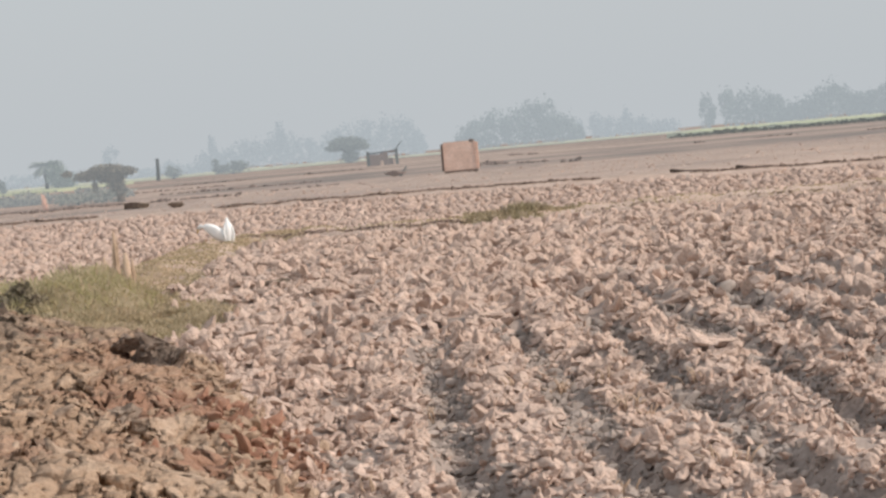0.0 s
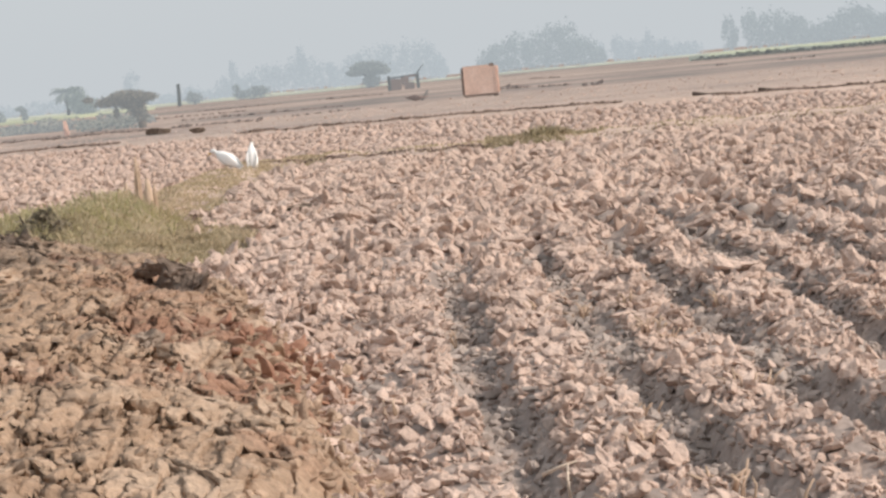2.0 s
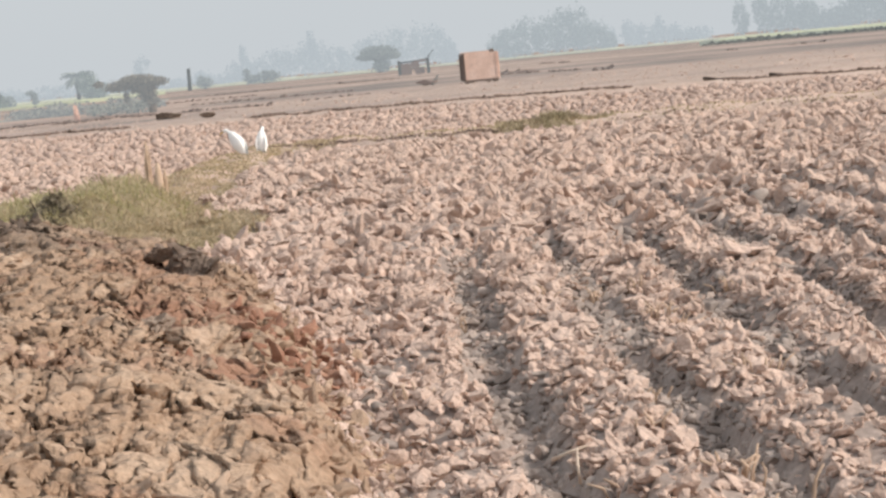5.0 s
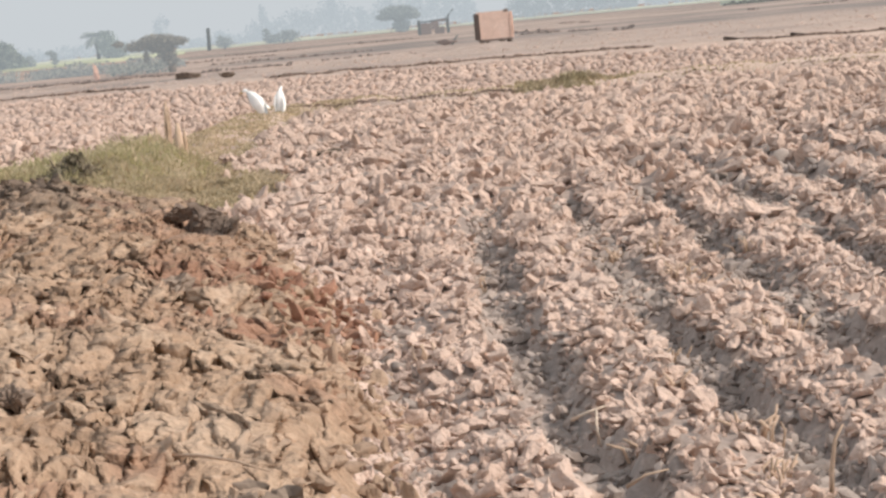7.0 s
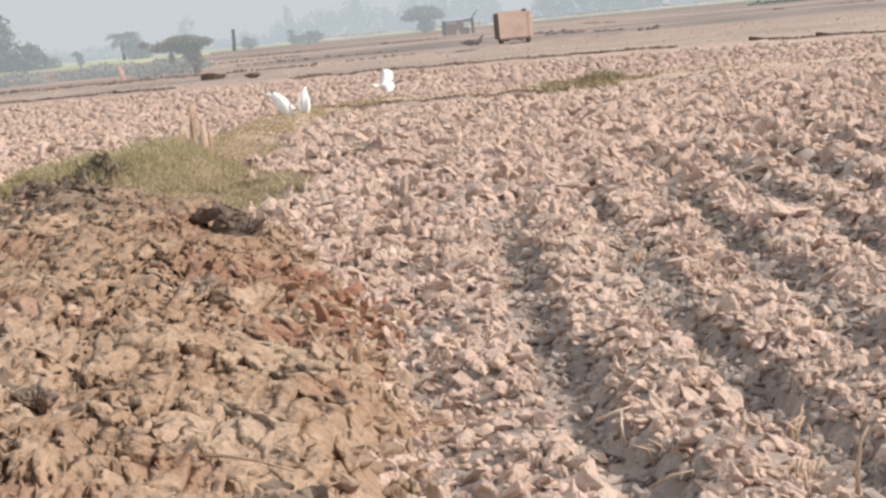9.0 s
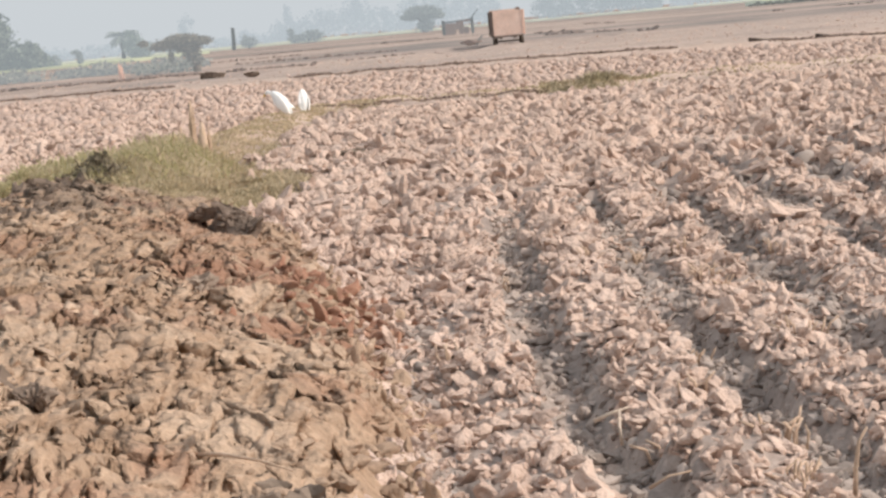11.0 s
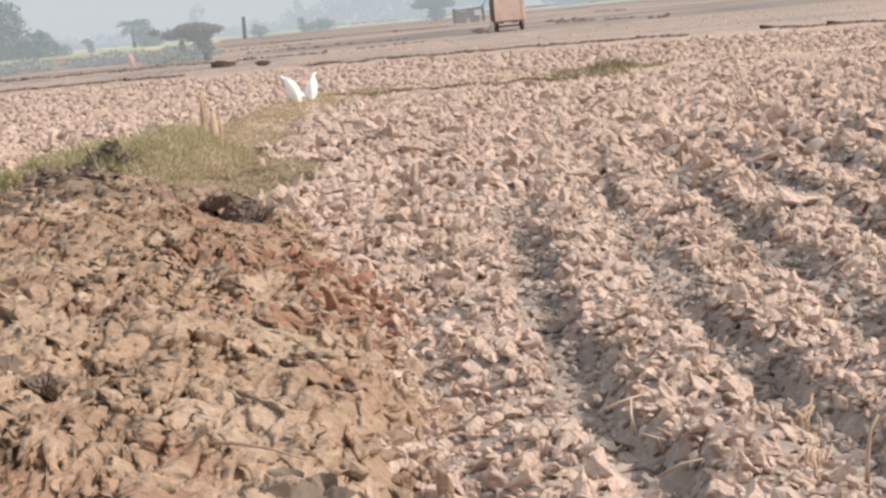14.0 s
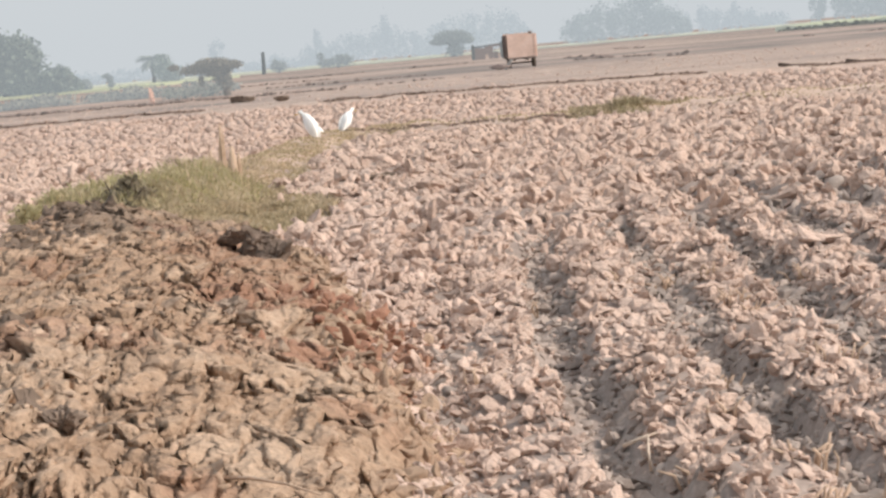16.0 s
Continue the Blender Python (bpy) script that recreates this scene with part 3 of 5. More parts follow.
lump("dark_clod", -2.20, 14.2, 0.42, (0.38, 0.36, 0.44), M_DARK, "large dark wet clod on the back of the heap", 3, 9)
lump("brown_clod", -4.33, 16.4, 0.44, (0.36, 0.42, 0.34), M_BROWN, "dark brown clod on the back corner of the heap", 21, 8)
lump("brown_clod", -4.22, 15.4, 0.28, (0.32, 0.40, 0.26), M_BROWN, "dark brown clod on the back corner of the heap", 22, 7)
lump("brown_clod", -4.50, 17.3, 0.47, (0.40, 0.42, 0.34), M_DARK, "dark brown clod on the back corner of the heap", 23, 7)
lump("dark_clod", -2.42, 14.2, 0.45, (0.34, 0.26, 0.17), M_DARK, "flat dark wet slab leaning on a larger clod", 4, 6)
lump("dark_clod", -2.06, 14.0, 0.30, (0.24, 0.26, 0.26), M_DARK, "dark wet clod fallen beside a larger one", 6, 7)
lump("pale_clod", -3.8, 26.4, 0.10, (0.42, 0.36, 0.22), M_CLOD_ONE, "large pale dry clod beside the grass", 24, 7)
lump("pale_clod", -3.3, 25.7, 0.06, (0.36, 0.30, 0.18), M_CLOD_ONE, "large pale dry clod beside the grass", 25, 6)
lump("split_clod", -2.3, 26.2, 0.05, (0.75, 0.30, 0.15), M_GREY, "long split brown clod on the ploughed field", 26, 6)
lump("grey_clod", -1.82, 10.45, float(heap_height(-1.82, 10.45)) + 0.08, (0.30, 0.34, 0.26), M_GREY, "smooth blue-grey clay lump on the heap", 5, 4)
lump("brown_clod", -1.93, 6.8, float(heap_height(-1.93, 6.8)) + 0.02, (0.25, 0.26, 0.22), M_BROWN, "dark brown clod on the heap", 9, 5)
lump("brown_clod", -1.80, 6.65, float(heap_height(-1.80, 6.65)), (0.15, 0.16, 0.13), M_BROWN, "small dark brown clod on the heap", 28, 7)
lump("brown_clod", -2.50, 8.6, float(heap_height(-2.50, 8.6)) + 0.02, (0.24, 0.26, 0.18), M_BROWN, "dark brown clod on the heap", 27, 6)

lump("clay_clod", -1.58, 10.3, float(heap_height(-1.58, 10.3)) + 0.02, (0.32, 0.40, 0.24), M_SLAB_ONE, "large rounded golden clay lump on the heap", 10, 6)

# ---- grass ----
def blades(name, places, heights, mat, label, lean=0.35, width=0.012, category="grass"):
    n = len(places)
    a = RNG.uniform(0, 2 * math.pi, n)
    side = np.stack([np.cos(a), np.sin(a), np.zeros(n)], -1)
    out = np.stack([RNG.normal(0, lean, n), RNG.normal(0, lean, n), np.ones(n)], -1)
    out /= np.linalg.norm(out, axis=1)[:, None]
    w = (width * RNG.uniform(0.6, 1.5, n))[:, None]
    mid = places + out * (heights * 0.55)[:, None]
    sag = np.stack([out[:, 0], out[:, 1], -0.2 * np.ones(n)], -1)
    tip = mid + (out * 0.5 + sag * 0.45) * (heights * 0.5)[:, None]
    v = np.stack([places - side * w, places + side * w, mid - side * w * 0.8, mid + side * w * 0.8, tip], 1).reshape(-1, 3)
    b = np.arange(n)[:, None] * 5
    t = np.concatenate([b + [0, 1, 3], b + [0, 3, 2], b + [2, 3, 4]])
    ob = tri_soup(name, v, t, mat)
    return tagged(ob, label, category, kind="stuff")


def tuft_field(n, x0, x1, y0, y1, clump, shape):
    x, y = RNG.uniform(x0, x1, n), RNG.uniform(y0, y1, n)
    w = shape(x, y) * (0.25 + 0.75 * step(0.4, 0.65, fbm(x * clump, y * clump, 81)))
    keep = RNG.uniform(0, 1, n) < w
    return x[keep], y[keep], w[keep]


def mound_lift(x, y):
    return 0.38 * step(1.0, 0.1, ((x + 5.2) / 1.8) ** 2 + ((y - 24.0) / 2.8) ** 2)


# lush clump on the bund's near end
x, y, w = tuft_field(60000, -8.2, -2.4, 19.0, 30, 0.8, lambda x, y: 1.6 * step(1.0, 0.55, ((x + 4.75 - 0.02 * (y - 24)) / 2.4) ** 2 + ((y - 23.2) / 4.2) ** 2))
tall = step(1.0, 0.2, ((x + 5.2) / 1.5) ** 2 + ((y - 24.0) / 2.4) ** 2)
h = (0.06 + 0.09 * tall) * RNG.uniform(0.4, 1.5, len(x)) * (0.5 + 1.0 * vnoise(x * 2.6, y * 1.8, 85))
blades("green_grass", np.stack([x, y, land(x, y) + mound_lift(x, y) - 0.03], -1), h, M_GRASS, "green and yellowing grass on the end of the bund", lean=0.8, width=0.008)
x, y, w = tuft_field(15000, -7.6, -2.6, 19.2, 29, 1.3, lambda x, y: 1.2 * step(1.0, 0.4, ((x + 4.8) / 2.3) ** 2 + ((y - 23.0) / 4.2) ** 2))
blades("dry_wisps", np.stack([x, y, land(x, y) + mound_lift(x, y) - 0.03], -1), RNG.uniform(0.06, 0.20, len(x)), M_DRYGRASS, "dry tan wisps among the grass", lean=0.6, width=0.010)
mound_x, mound_y = np.meshgrid(np.linspace(-8.0, -3.0, 60), np.linspace(20.4, 28.4, 70))
mound_z = land(mound_x, mound_y) - 0.05 + mound_lift(mound_x, mound_y) + 0.05 * (vnoise(mound_x * 5, mound_y * 5, 91) - 0.5)
mi = np.arange(mound_x.size).reshape(mound_x.shape)
mound = tri_soup("grass_mound", np.stack([mound_x, mound_y, mound_z], -1).reshape(-1, 3), np.stack([mi[:-1, :-1], mi[:-1, 1:], mi[1:, 1:], mi[1:, :-1]], -1).reshape(-1, 4), M_DRYGRASS)
mound.data.shade_smooth()
tagged(mound, "low earth mound under the grass", "mound", kind="structure")
# green weeds past the heap's back corner
x, y = RNG.uniform(-6.2, -4.3, 9000), RNG.uniform(15.0, 19.0, 9000)
keep = (heap_flank(x, y) > 0.6) & (RNG.uniform(0, 1, 9000) < 0.3 + 0.7 * step(0.4, 0.6, fbm(x * 1.6, y * 1.2, 87)))
x, y = x[keep], y[keep]
blades("weed_grass", np.stack([x, y, land(x, y) - 0.02], -1), RNG.uniform(0.12, 0.32, len(x)), M_GRASS, "green weeds past the back corner of the heap", lean=0.6, width=0.009)
# olive short grass along the bund
x, y = RNG.uniform(-6.4, -3.0, 80000), RNG.uniform(18.5, 45, 80000)
keep = (from_line(x, y, BUND[:6]) < 0.7 + 0.5 * vnoise(x, y * 0.6, 83)) & (RNG.uniform(0, 1, len(x)) < 0.35 + 0.65 * step(0.4, 0.6, fbm(x * 1.2, y * 0.8, 84)))
x, y = x[keep], y[keep]
blades("olive_grass", np.stack([x, y, land(x, y) - 0.01], -1), RNG.uniform(0.03, 0.09, len(x)), M_DRYGRASS, "short olive grass along the bund", width=0.014)
x, y = RNG.uniform(-5.6, -2.3, 60000), RNG.uniform(18.0, 25, 60000)
keep = ((x + 3.75) / 1.4) ** 2 + ((y - 21.2) / 3.2) ** 2 < RNG.uniform(0.5, 1.1, 60000)
x, y = x[keep], y[keep]
blades("tan_grass", np.stack([x, y, land(x, y) - 0.01], -1), RNG.uniform(0.04, 0.11, len(x)), M_DRYGRASS, "short tan grass behind the clay heap", width=0.014)
# a patch on the far bund
x, y, w = tuft_field(36000, -0.6, 4.6, 40.4, 45.6, 0.9, lambda x, y: step(1.0, 0.3, ((x - 1.40) / 1.10) ** 2 + ((y - 42.6) / 2.0) ** 2) + 0.25 * step(1, 0.2, ((x - 2.3) / 1.2) ** 2 + ((y - 43.2) / 0.8) ** 2))
blades("bund_grass", np.stack([x, y, land(x, y)], -1), RNG.uniform(0.18, 0.42, len(x)) * (0.4 + 0.6 * np.minimum(w, 1)), M_TUSSOCK, "tussock of green grass on the bund", lean=0.6, width=0.014)
# thin dry wisps along the far bund
x, y = RNG.uniform(-4.5, 14, 26000), RNG.uniform(40.5, 45, 26000)
keep = (from_line(x, y, BUND) < 0.7) & (RNG.uniform(0, 1, 26000) < 0.12 + 0.5 * step(0.45, 0.62, fbm(x * 0.7, y * 1.2, 86)))
x, y = x[keep], y[keep]
blades("bund_wisps", np.stack([x, y, land(x, y)], -1), RNG.uniform(0.03, 0.09, len(x)), M_DRYGRASS, "thin dry grass along the bund", width=0.016)


# ---- shrub, stalks, stubble and sticks ----
def leaves(n, blobs, size, rng):
    """Loose leaf clumps through ellipsoids (cx, cy, cz, rx, ry, rz): corners and triangles, denser towards the outside."""
    vol = np.array([b[3] * b[4] * b[5] for b in blobs]) ** 0.7
    pick = rng.choice(len(blobs), n, p=vol / vol.sum())
    d = rng.normal(size=(n, 3))
    d /= np.linalg.norm(d, axis=1)[:, None]
    r = rng.uniform(0.25, 1.0, n) ** 0.45 * (1 + 0.16 * rng.normal(size=n))
    b = np.array(blobs)[pick]
    c = b[:, :3] + d * r[:, None] * b[:, 3:]
    p, q = rng.normal(size=(n, 3)), rng.normal(size=(n, 3))
    p /= np.linalg.norm(p, axis=1)[:, None]
    q /= np.linalg.norm(q, axis=1)[:, None]
    s = (size * rng.uniform(0.5, 1.4, n))[:, None]
    v = np.stack([c - p * s, c + q * s * 0.8, c + p * s, c - q * s * 0.8], 1).reshape(-1, 3)
    k = np.arange(n)[:, None] * 4
    return v, np.concatenate([k + [0, 1, 2], k + [0, 2, 3]])


def tree(name, x, y, trunk, blobs, count, size, leaf_mat, trunk_mat, label, seed, category="tree", z=0.0):
    """trunk: limbs as lists of (points, radii) in the tree's own space."""
    ob = tagged(new(name), label, category)
    ob.location = (x, y, z)
    bm = bmesh.new()
    for points, radii in trunk:
        tube(bm, points, radii)
    part("trunk", bm, trunk_mat, ob)
    v, t = leaves(count, blobs, size, np.random.default_rng(seed))
    tri_soup("crown", v, t, leaf_mat, ob)
    return ob


tree("shrub", -5.05, 22.4, [([(0, 0, -0.1), (0.05, 0, 0.2), (0.15, 0.05, 0.45)], [0.03, 0.02, 0.008]), ([(0, 0, 0), (-0.12, 0.05, 0.2), (-0.2, 0, 0.4)], [0.025, 0.018, 0.006]), ([(0, 0, 0), (0.1, -0.1, 0.15), (0.3, -0.1, 0.3)], [0.02, 0.015, 0.006])],
     [(0, 0, 0.26, 0.2, 0.2, 0.16), (0.24, 0, 0.2, 0.2, 0.2, 0.12), (-0.2, 0, 0.14, 0.2, 0.18, 0.1), (0.12, 0, 0.36, 0.14, 0.1, 0.12), (0.1, -0.1, 0.1, 0.3, 0.2, 0.2)], 1000, 0.034, M_SHRUB, M_WOOD, "low dusty dark shrub in the grass", 4, "shrub", z=0.13)
tree("shrub", -4.72, 20.6, [([(0, 0, -0.1), (0.04, 0, 0.15), (0.1, 0.05, 0.3)], [0.02, 0.014, 0.006]), ([(0, 0, 0), (-0.1, 0.02, 0.15), (-0.14, 0, 0.28)], [0.02, 0.012, 0.006])],
     [(0, 0, 0.14, 0.24, 0.2, 0.14), (0.12, 0, 0.24, 0.12, 0.1, 0.1)], 800, 0.028, M_SHRUB, M_WOOD, "dusty grey-green weed behind the clay heap", 5, "shrub", z=0.05)
tree("shrub", -5.95, 21.6, [([(0, 0, -0.1), (0.03, 0, 0.15), (0.08, 0.05, 0.3)], [0.02, 0.014, 0.006]), ([(0, 0, 0), (-0.1, 0.02, 0.15), (-0.14, 0, 0.25)], [0.02, 0.012, 0.006])],
     [(0, 0, 0.16, 0.22, 0.2, 0.14)], 450, 0.028, M_GRASS, M_WOOD, "small green weed in the grass", 6, "shrub", z=0.1)


def dry_stump(x, y, height, radius, lean, seed):
    """A dead stalk with split, frayed sheaths."""
    rng = random.Random(seed)
    ob = tagged(new("dry_stump"), "dead pale brown stalk with split sheaths standing in grass", "dead stalk", "dead stalks on the bund")
    ob.location = (x, y, land(np.array(x), np.array(y)).item() - 0.03)
    bm = bmesh.new()
    tube(bm, [(0, 0, 0), (lean * 0.3, 0, height * 0.5), (lean, 0, height)], [radius, radius * 0.8, radius * 0.25], 9)
    part("core", bm, M_STALK, ob)
    for i in range(4):
        a = rng.uniform(0, 6.28)
        bm = bmesh.new()
        cx, cy = math.cos(a) * radius * 0.8, math.sin(a) * radius * 0.8
        k = rng.uniform(0.5, 0.95)
        tube(bm, [(cx, cy, 0), (cx * 1.2 + lean * 0.3, cy * 1.2, height * k * 0.6), (cx * 1.25 + lean * 0.6, cy * 1.25, height * k)], [radius * 0.5, radius * 0.42, radius * 0.08], 6)
        part("sheath", bm, M_STALK, ob)
    return ob


for args in [(-4.73, 26.8, 0.48, 0.05, 0.0, 1), (-4.56, 26.6, 0.84, 0.05, 0.03, 2), (-4.33, 26.2, 0.56, 0.085, 0.0, 3), (-4.50, 26.9, 0.55, 0.035, 0.03, 4)]:
    dry_stump(*args)


def stubble(x, y, stems, height, seed):
    rng = random.Random(seed)
    ob = tagged(new("stubble_tuft"), "cut straw-coloured stubble standing in clods", "stubble", "stubble tufts")
    ob.location = (x, y, land(np.array(x), np.array(y)).item())
    for i in range(stems):
        bm = bmesh.new()
        a, b = rng.gauss(0, 0.035), rng.gauss(0, 0.03)
        h = height * rng.uniform(0.45, 1.15)
        tube(bm, [(a, b, -0.02), (a * 1.3, b * 1.3, h * 0.6), (a * 1.7 + rng.uniform(-0.05, 0.05), b * 1.7, h)], [0.007, 0.0065, 0.005], 5)
        part("stem", bm, M_STRAW, ob)
    return ob


for i, (x, y) in enumerate([(1.05, 11.5), (1.14, 11.3), (0.97, 11.4), (0.88, 7.3), (0.93, 7.25), (0.82, 6.45), (0.46, 7.3), (0.62, 10.6), (0.35, 12.4), (0.95, 12.3), (1.6, 12.6), (-0.4, 9.2), (-0.2, 12.2), (0.65, 8.1), (1.3, 9.3), (1.9, 14.5), (0.86, 6.75), (0.9, 6.7), (0.75, 9.3), (0.72, 13.4), (0.78, 13.2)]):
    stubble(x, y, 6 + i % 4, 0.10, 40 + i)


def stick(name, points, radius, mat, label):
    bm = bmesh.new()
    tube(bm, points, [radius * (1 - 0.6 * i / (len(points) - 1)) for i in range(len(points))], 7)
    me = bpy.data.meshes.new(name)
    bm.to_mesh(me)
    bm.free()
    me.materials.append(mat)
    me.shade_smooth()
    return tagged(new(name, me), label, "stick")


straw_z = max(float(heap_height(px, py)) for px, py in ((-1.16, 6.14), (-0.99, 6.03), (-0.81, 5.88))) + 0.02
stick("straw_stalk", [(-1.20, 6.16, straw_z), (-1.05, 6.07, straw_z + 0.01), (-0.92, 5.98, straw_z), (-0.80, 5.88, straw_z - 0.02)], 0.008, M_STRAW, "long pale straw lying on the clay heap")
stick("bleached_stick", [(0.2, 7.58, 0.07), (0.26, 7.55, 0.10), (0.34, 7.56, 0.12)], 0.010, M_STICK, "bleached broken stick on the clods")
stick("bleached_stick", [(0.30, 7.5, -0.02), (0.295, 7.5, 0.06), (0.30, 7.52, 0.12)], 0.009, M_STICK, "bleached stick standing in a furrow")
stick("bent_stalk", [(1.04, 6.5, -0.06), (1.05, 6.5, 0.06), (1.07, 6.52, 0.15), (1.10, 6.52, 0.2)], 0.011, M_STRAW, "bent dry stalk standing in a furrow")
stick("reed_stalk", [(0.34, 6.5, 0.05), (0.41, 6.49, 0.09), (0.49, 6.5, 0.10)], 0.007, M_STRAW, "short straw stalk lying on clods")
stick("fallen_branch", [(8.05, 65.9, 0.24), (8.45, 65.2, 0.18), (9.0, 64.4, 0.20)], 0.075, M_WOOD, "dark fallen branch on the field bund")
stick("fallen_branch", [(9.85, 63.0, 0.24), (10.25, 62.4, 0.19), (10.7, 61.9, 0.20)], 0.07, M_WOOD, "dark fallen branch on the field bund")
lump("dark_mound", -15.5, 99.3, 0.15, (1.5, 0.6, 0.35), M_GREY, "low dark clod at the field's edge", 12, 5)
lump("dark_mound", -12.6, 93.0, 0.15, (0.8, 0.5, 0.35), M_GREY, "low dark clod at the field's edge", 13, 5)
lump("dug_lump", -2.9, 132.5, 0.2, (1.7, 0.8, 0.5), M_EDGE_FAR, "dark heap of dug soil on the field", 14, 7)
stick("dead_branch", [(-2.5, 132.4, 0.1), (-2.15, 132.4, 0.5), (-1.95, 132.4, 0.75)], 0.14, M_HAZYBARK, "dead branch standing from dug soil")

lump("clay_stump", -25.45, 124.0, 0.4, (0.5, 0.45, 1.3), M_PINK, "weathered orange clay stump beside the scrub", 16, 5)

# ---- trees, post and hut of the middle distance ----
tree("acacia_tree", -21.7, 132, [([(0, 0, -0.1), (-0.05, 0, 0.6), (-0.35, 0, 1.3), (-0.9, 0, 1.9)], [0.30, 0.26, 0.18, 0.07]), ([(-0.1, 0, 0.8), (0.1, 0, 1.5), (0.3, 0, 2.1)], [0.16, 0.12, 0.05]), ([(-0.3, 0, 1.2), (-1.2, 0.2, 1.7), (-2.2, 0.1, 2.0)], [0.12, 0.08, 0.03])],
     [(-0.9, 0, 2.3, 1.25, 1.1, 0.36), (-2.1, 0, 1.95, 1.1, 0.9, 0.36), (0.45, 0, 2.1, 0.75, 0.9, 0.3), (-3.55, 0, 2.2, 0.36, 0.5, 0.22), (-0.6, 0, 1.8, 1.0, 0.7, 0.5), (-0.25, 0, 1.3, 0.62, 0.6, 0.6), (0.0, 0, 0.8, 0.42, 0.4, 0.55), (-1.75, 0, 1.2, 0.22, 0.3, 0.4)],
     9000, 0.075, M_ACACIA, M_HAZYBARK, "flat-topped hazy acacia leaning over the field edge", 21)
tree("shrub", -25.4, 136, [([(0, 0, 0), (0, 0, 0.4), (0.1, 0, 0.7)], [0.08, 0.06, 0.03])], [(-0.6, 0, 0.4, 1.2, 1.0, 0.5), (1.2, 0, 0.35, 1.2, 1.0, 0.5), (2.6, 0, 0.45, 0.9, 0.8, 0.6)], 1500, 0.09, distant("hazy_shrub_leaves", (0.17, 0.17, 0.13), 0.36), M_FARTRUNK, "pale hazy scrub beside the acacia", 22, "shrub")


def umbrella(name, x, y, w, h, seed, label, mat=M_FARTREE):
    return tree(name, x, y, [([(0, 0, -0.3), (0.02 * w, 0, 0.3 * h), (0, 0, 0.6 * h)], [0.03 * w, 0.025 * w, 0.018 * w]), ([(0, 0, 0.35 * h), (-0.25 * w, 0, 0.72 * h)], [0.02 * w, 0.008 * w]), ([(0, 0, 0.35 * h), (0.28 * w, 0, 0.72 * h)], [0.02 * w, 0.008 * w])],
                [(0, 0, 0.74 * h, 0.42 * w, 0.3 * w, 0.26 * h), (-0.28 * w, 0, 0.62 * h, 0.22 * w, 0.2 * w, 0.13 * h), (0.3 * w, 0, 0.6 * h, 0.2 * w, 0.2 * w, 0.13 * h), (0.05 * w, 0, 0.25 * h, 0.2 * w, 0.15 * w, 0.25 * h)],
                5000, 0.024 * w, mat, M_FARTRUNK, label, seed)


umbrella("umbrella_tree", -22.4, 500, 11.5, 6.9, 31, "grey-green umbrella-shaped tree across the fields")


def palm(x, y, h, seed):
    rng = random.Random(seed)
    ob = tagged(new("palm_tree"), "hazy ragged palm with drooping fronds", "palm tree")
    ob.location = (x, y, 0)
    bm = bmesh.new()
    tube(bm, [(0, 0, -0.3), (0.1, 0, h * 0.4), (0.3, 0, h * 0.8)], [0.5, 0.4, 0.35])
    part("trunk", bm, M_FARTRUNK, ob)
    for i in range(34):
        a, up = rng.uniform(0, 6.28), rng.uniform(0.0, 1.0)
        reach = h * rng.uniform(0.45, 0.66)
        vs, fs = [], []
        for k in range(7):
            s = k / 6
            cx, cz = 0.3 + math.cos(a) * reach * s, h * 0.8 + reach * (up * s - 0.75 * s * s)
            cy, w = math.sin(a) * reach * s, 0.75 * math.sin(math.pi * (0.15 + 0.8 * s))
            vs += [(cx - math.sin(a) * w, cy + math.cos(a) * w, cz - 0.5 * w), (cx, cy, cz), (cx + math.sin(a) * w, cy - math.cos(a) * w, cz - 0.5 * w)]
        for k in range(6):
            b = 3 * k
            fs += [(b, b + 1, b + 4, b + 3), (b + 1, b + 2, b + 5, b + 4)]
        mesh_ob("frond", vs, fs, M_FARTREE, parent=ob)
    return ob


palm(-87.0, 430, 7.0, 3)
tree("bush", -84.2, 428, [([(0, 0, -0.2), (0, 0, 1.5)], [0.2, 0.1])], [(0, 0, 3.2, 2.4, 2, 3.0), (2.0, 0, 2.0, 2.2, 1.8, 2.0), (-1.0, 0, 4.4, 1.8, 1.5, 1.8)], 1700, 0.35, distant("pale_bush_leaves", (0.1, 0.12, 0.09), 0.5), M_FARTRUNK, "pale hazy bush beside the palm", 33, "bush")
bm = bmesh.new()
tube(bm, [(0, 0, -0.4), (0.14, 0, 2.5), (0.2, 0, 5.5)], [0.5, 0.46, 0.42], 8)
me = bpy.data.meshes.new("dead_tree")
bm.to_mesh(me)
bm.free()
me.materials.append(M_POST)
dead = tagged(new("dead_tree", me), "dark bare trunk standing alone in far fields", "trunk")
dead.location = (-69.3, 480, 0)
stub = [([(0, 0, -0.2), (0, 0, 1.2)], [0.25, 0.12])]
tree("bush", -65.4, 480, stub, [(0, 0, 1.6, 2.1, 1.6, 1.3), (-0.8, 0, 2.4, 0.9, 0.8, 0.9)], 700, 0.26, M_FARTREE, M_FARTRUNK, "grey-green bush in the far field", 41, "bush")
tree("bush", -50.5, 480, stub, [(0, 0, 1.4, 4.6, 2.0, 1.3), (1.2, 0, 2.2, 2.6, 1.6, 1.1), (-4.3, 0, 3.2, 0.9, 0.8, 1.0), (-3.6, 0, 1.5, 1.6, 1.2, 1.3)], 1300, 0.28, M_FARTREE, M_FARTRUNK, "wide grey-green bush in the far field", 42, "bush")
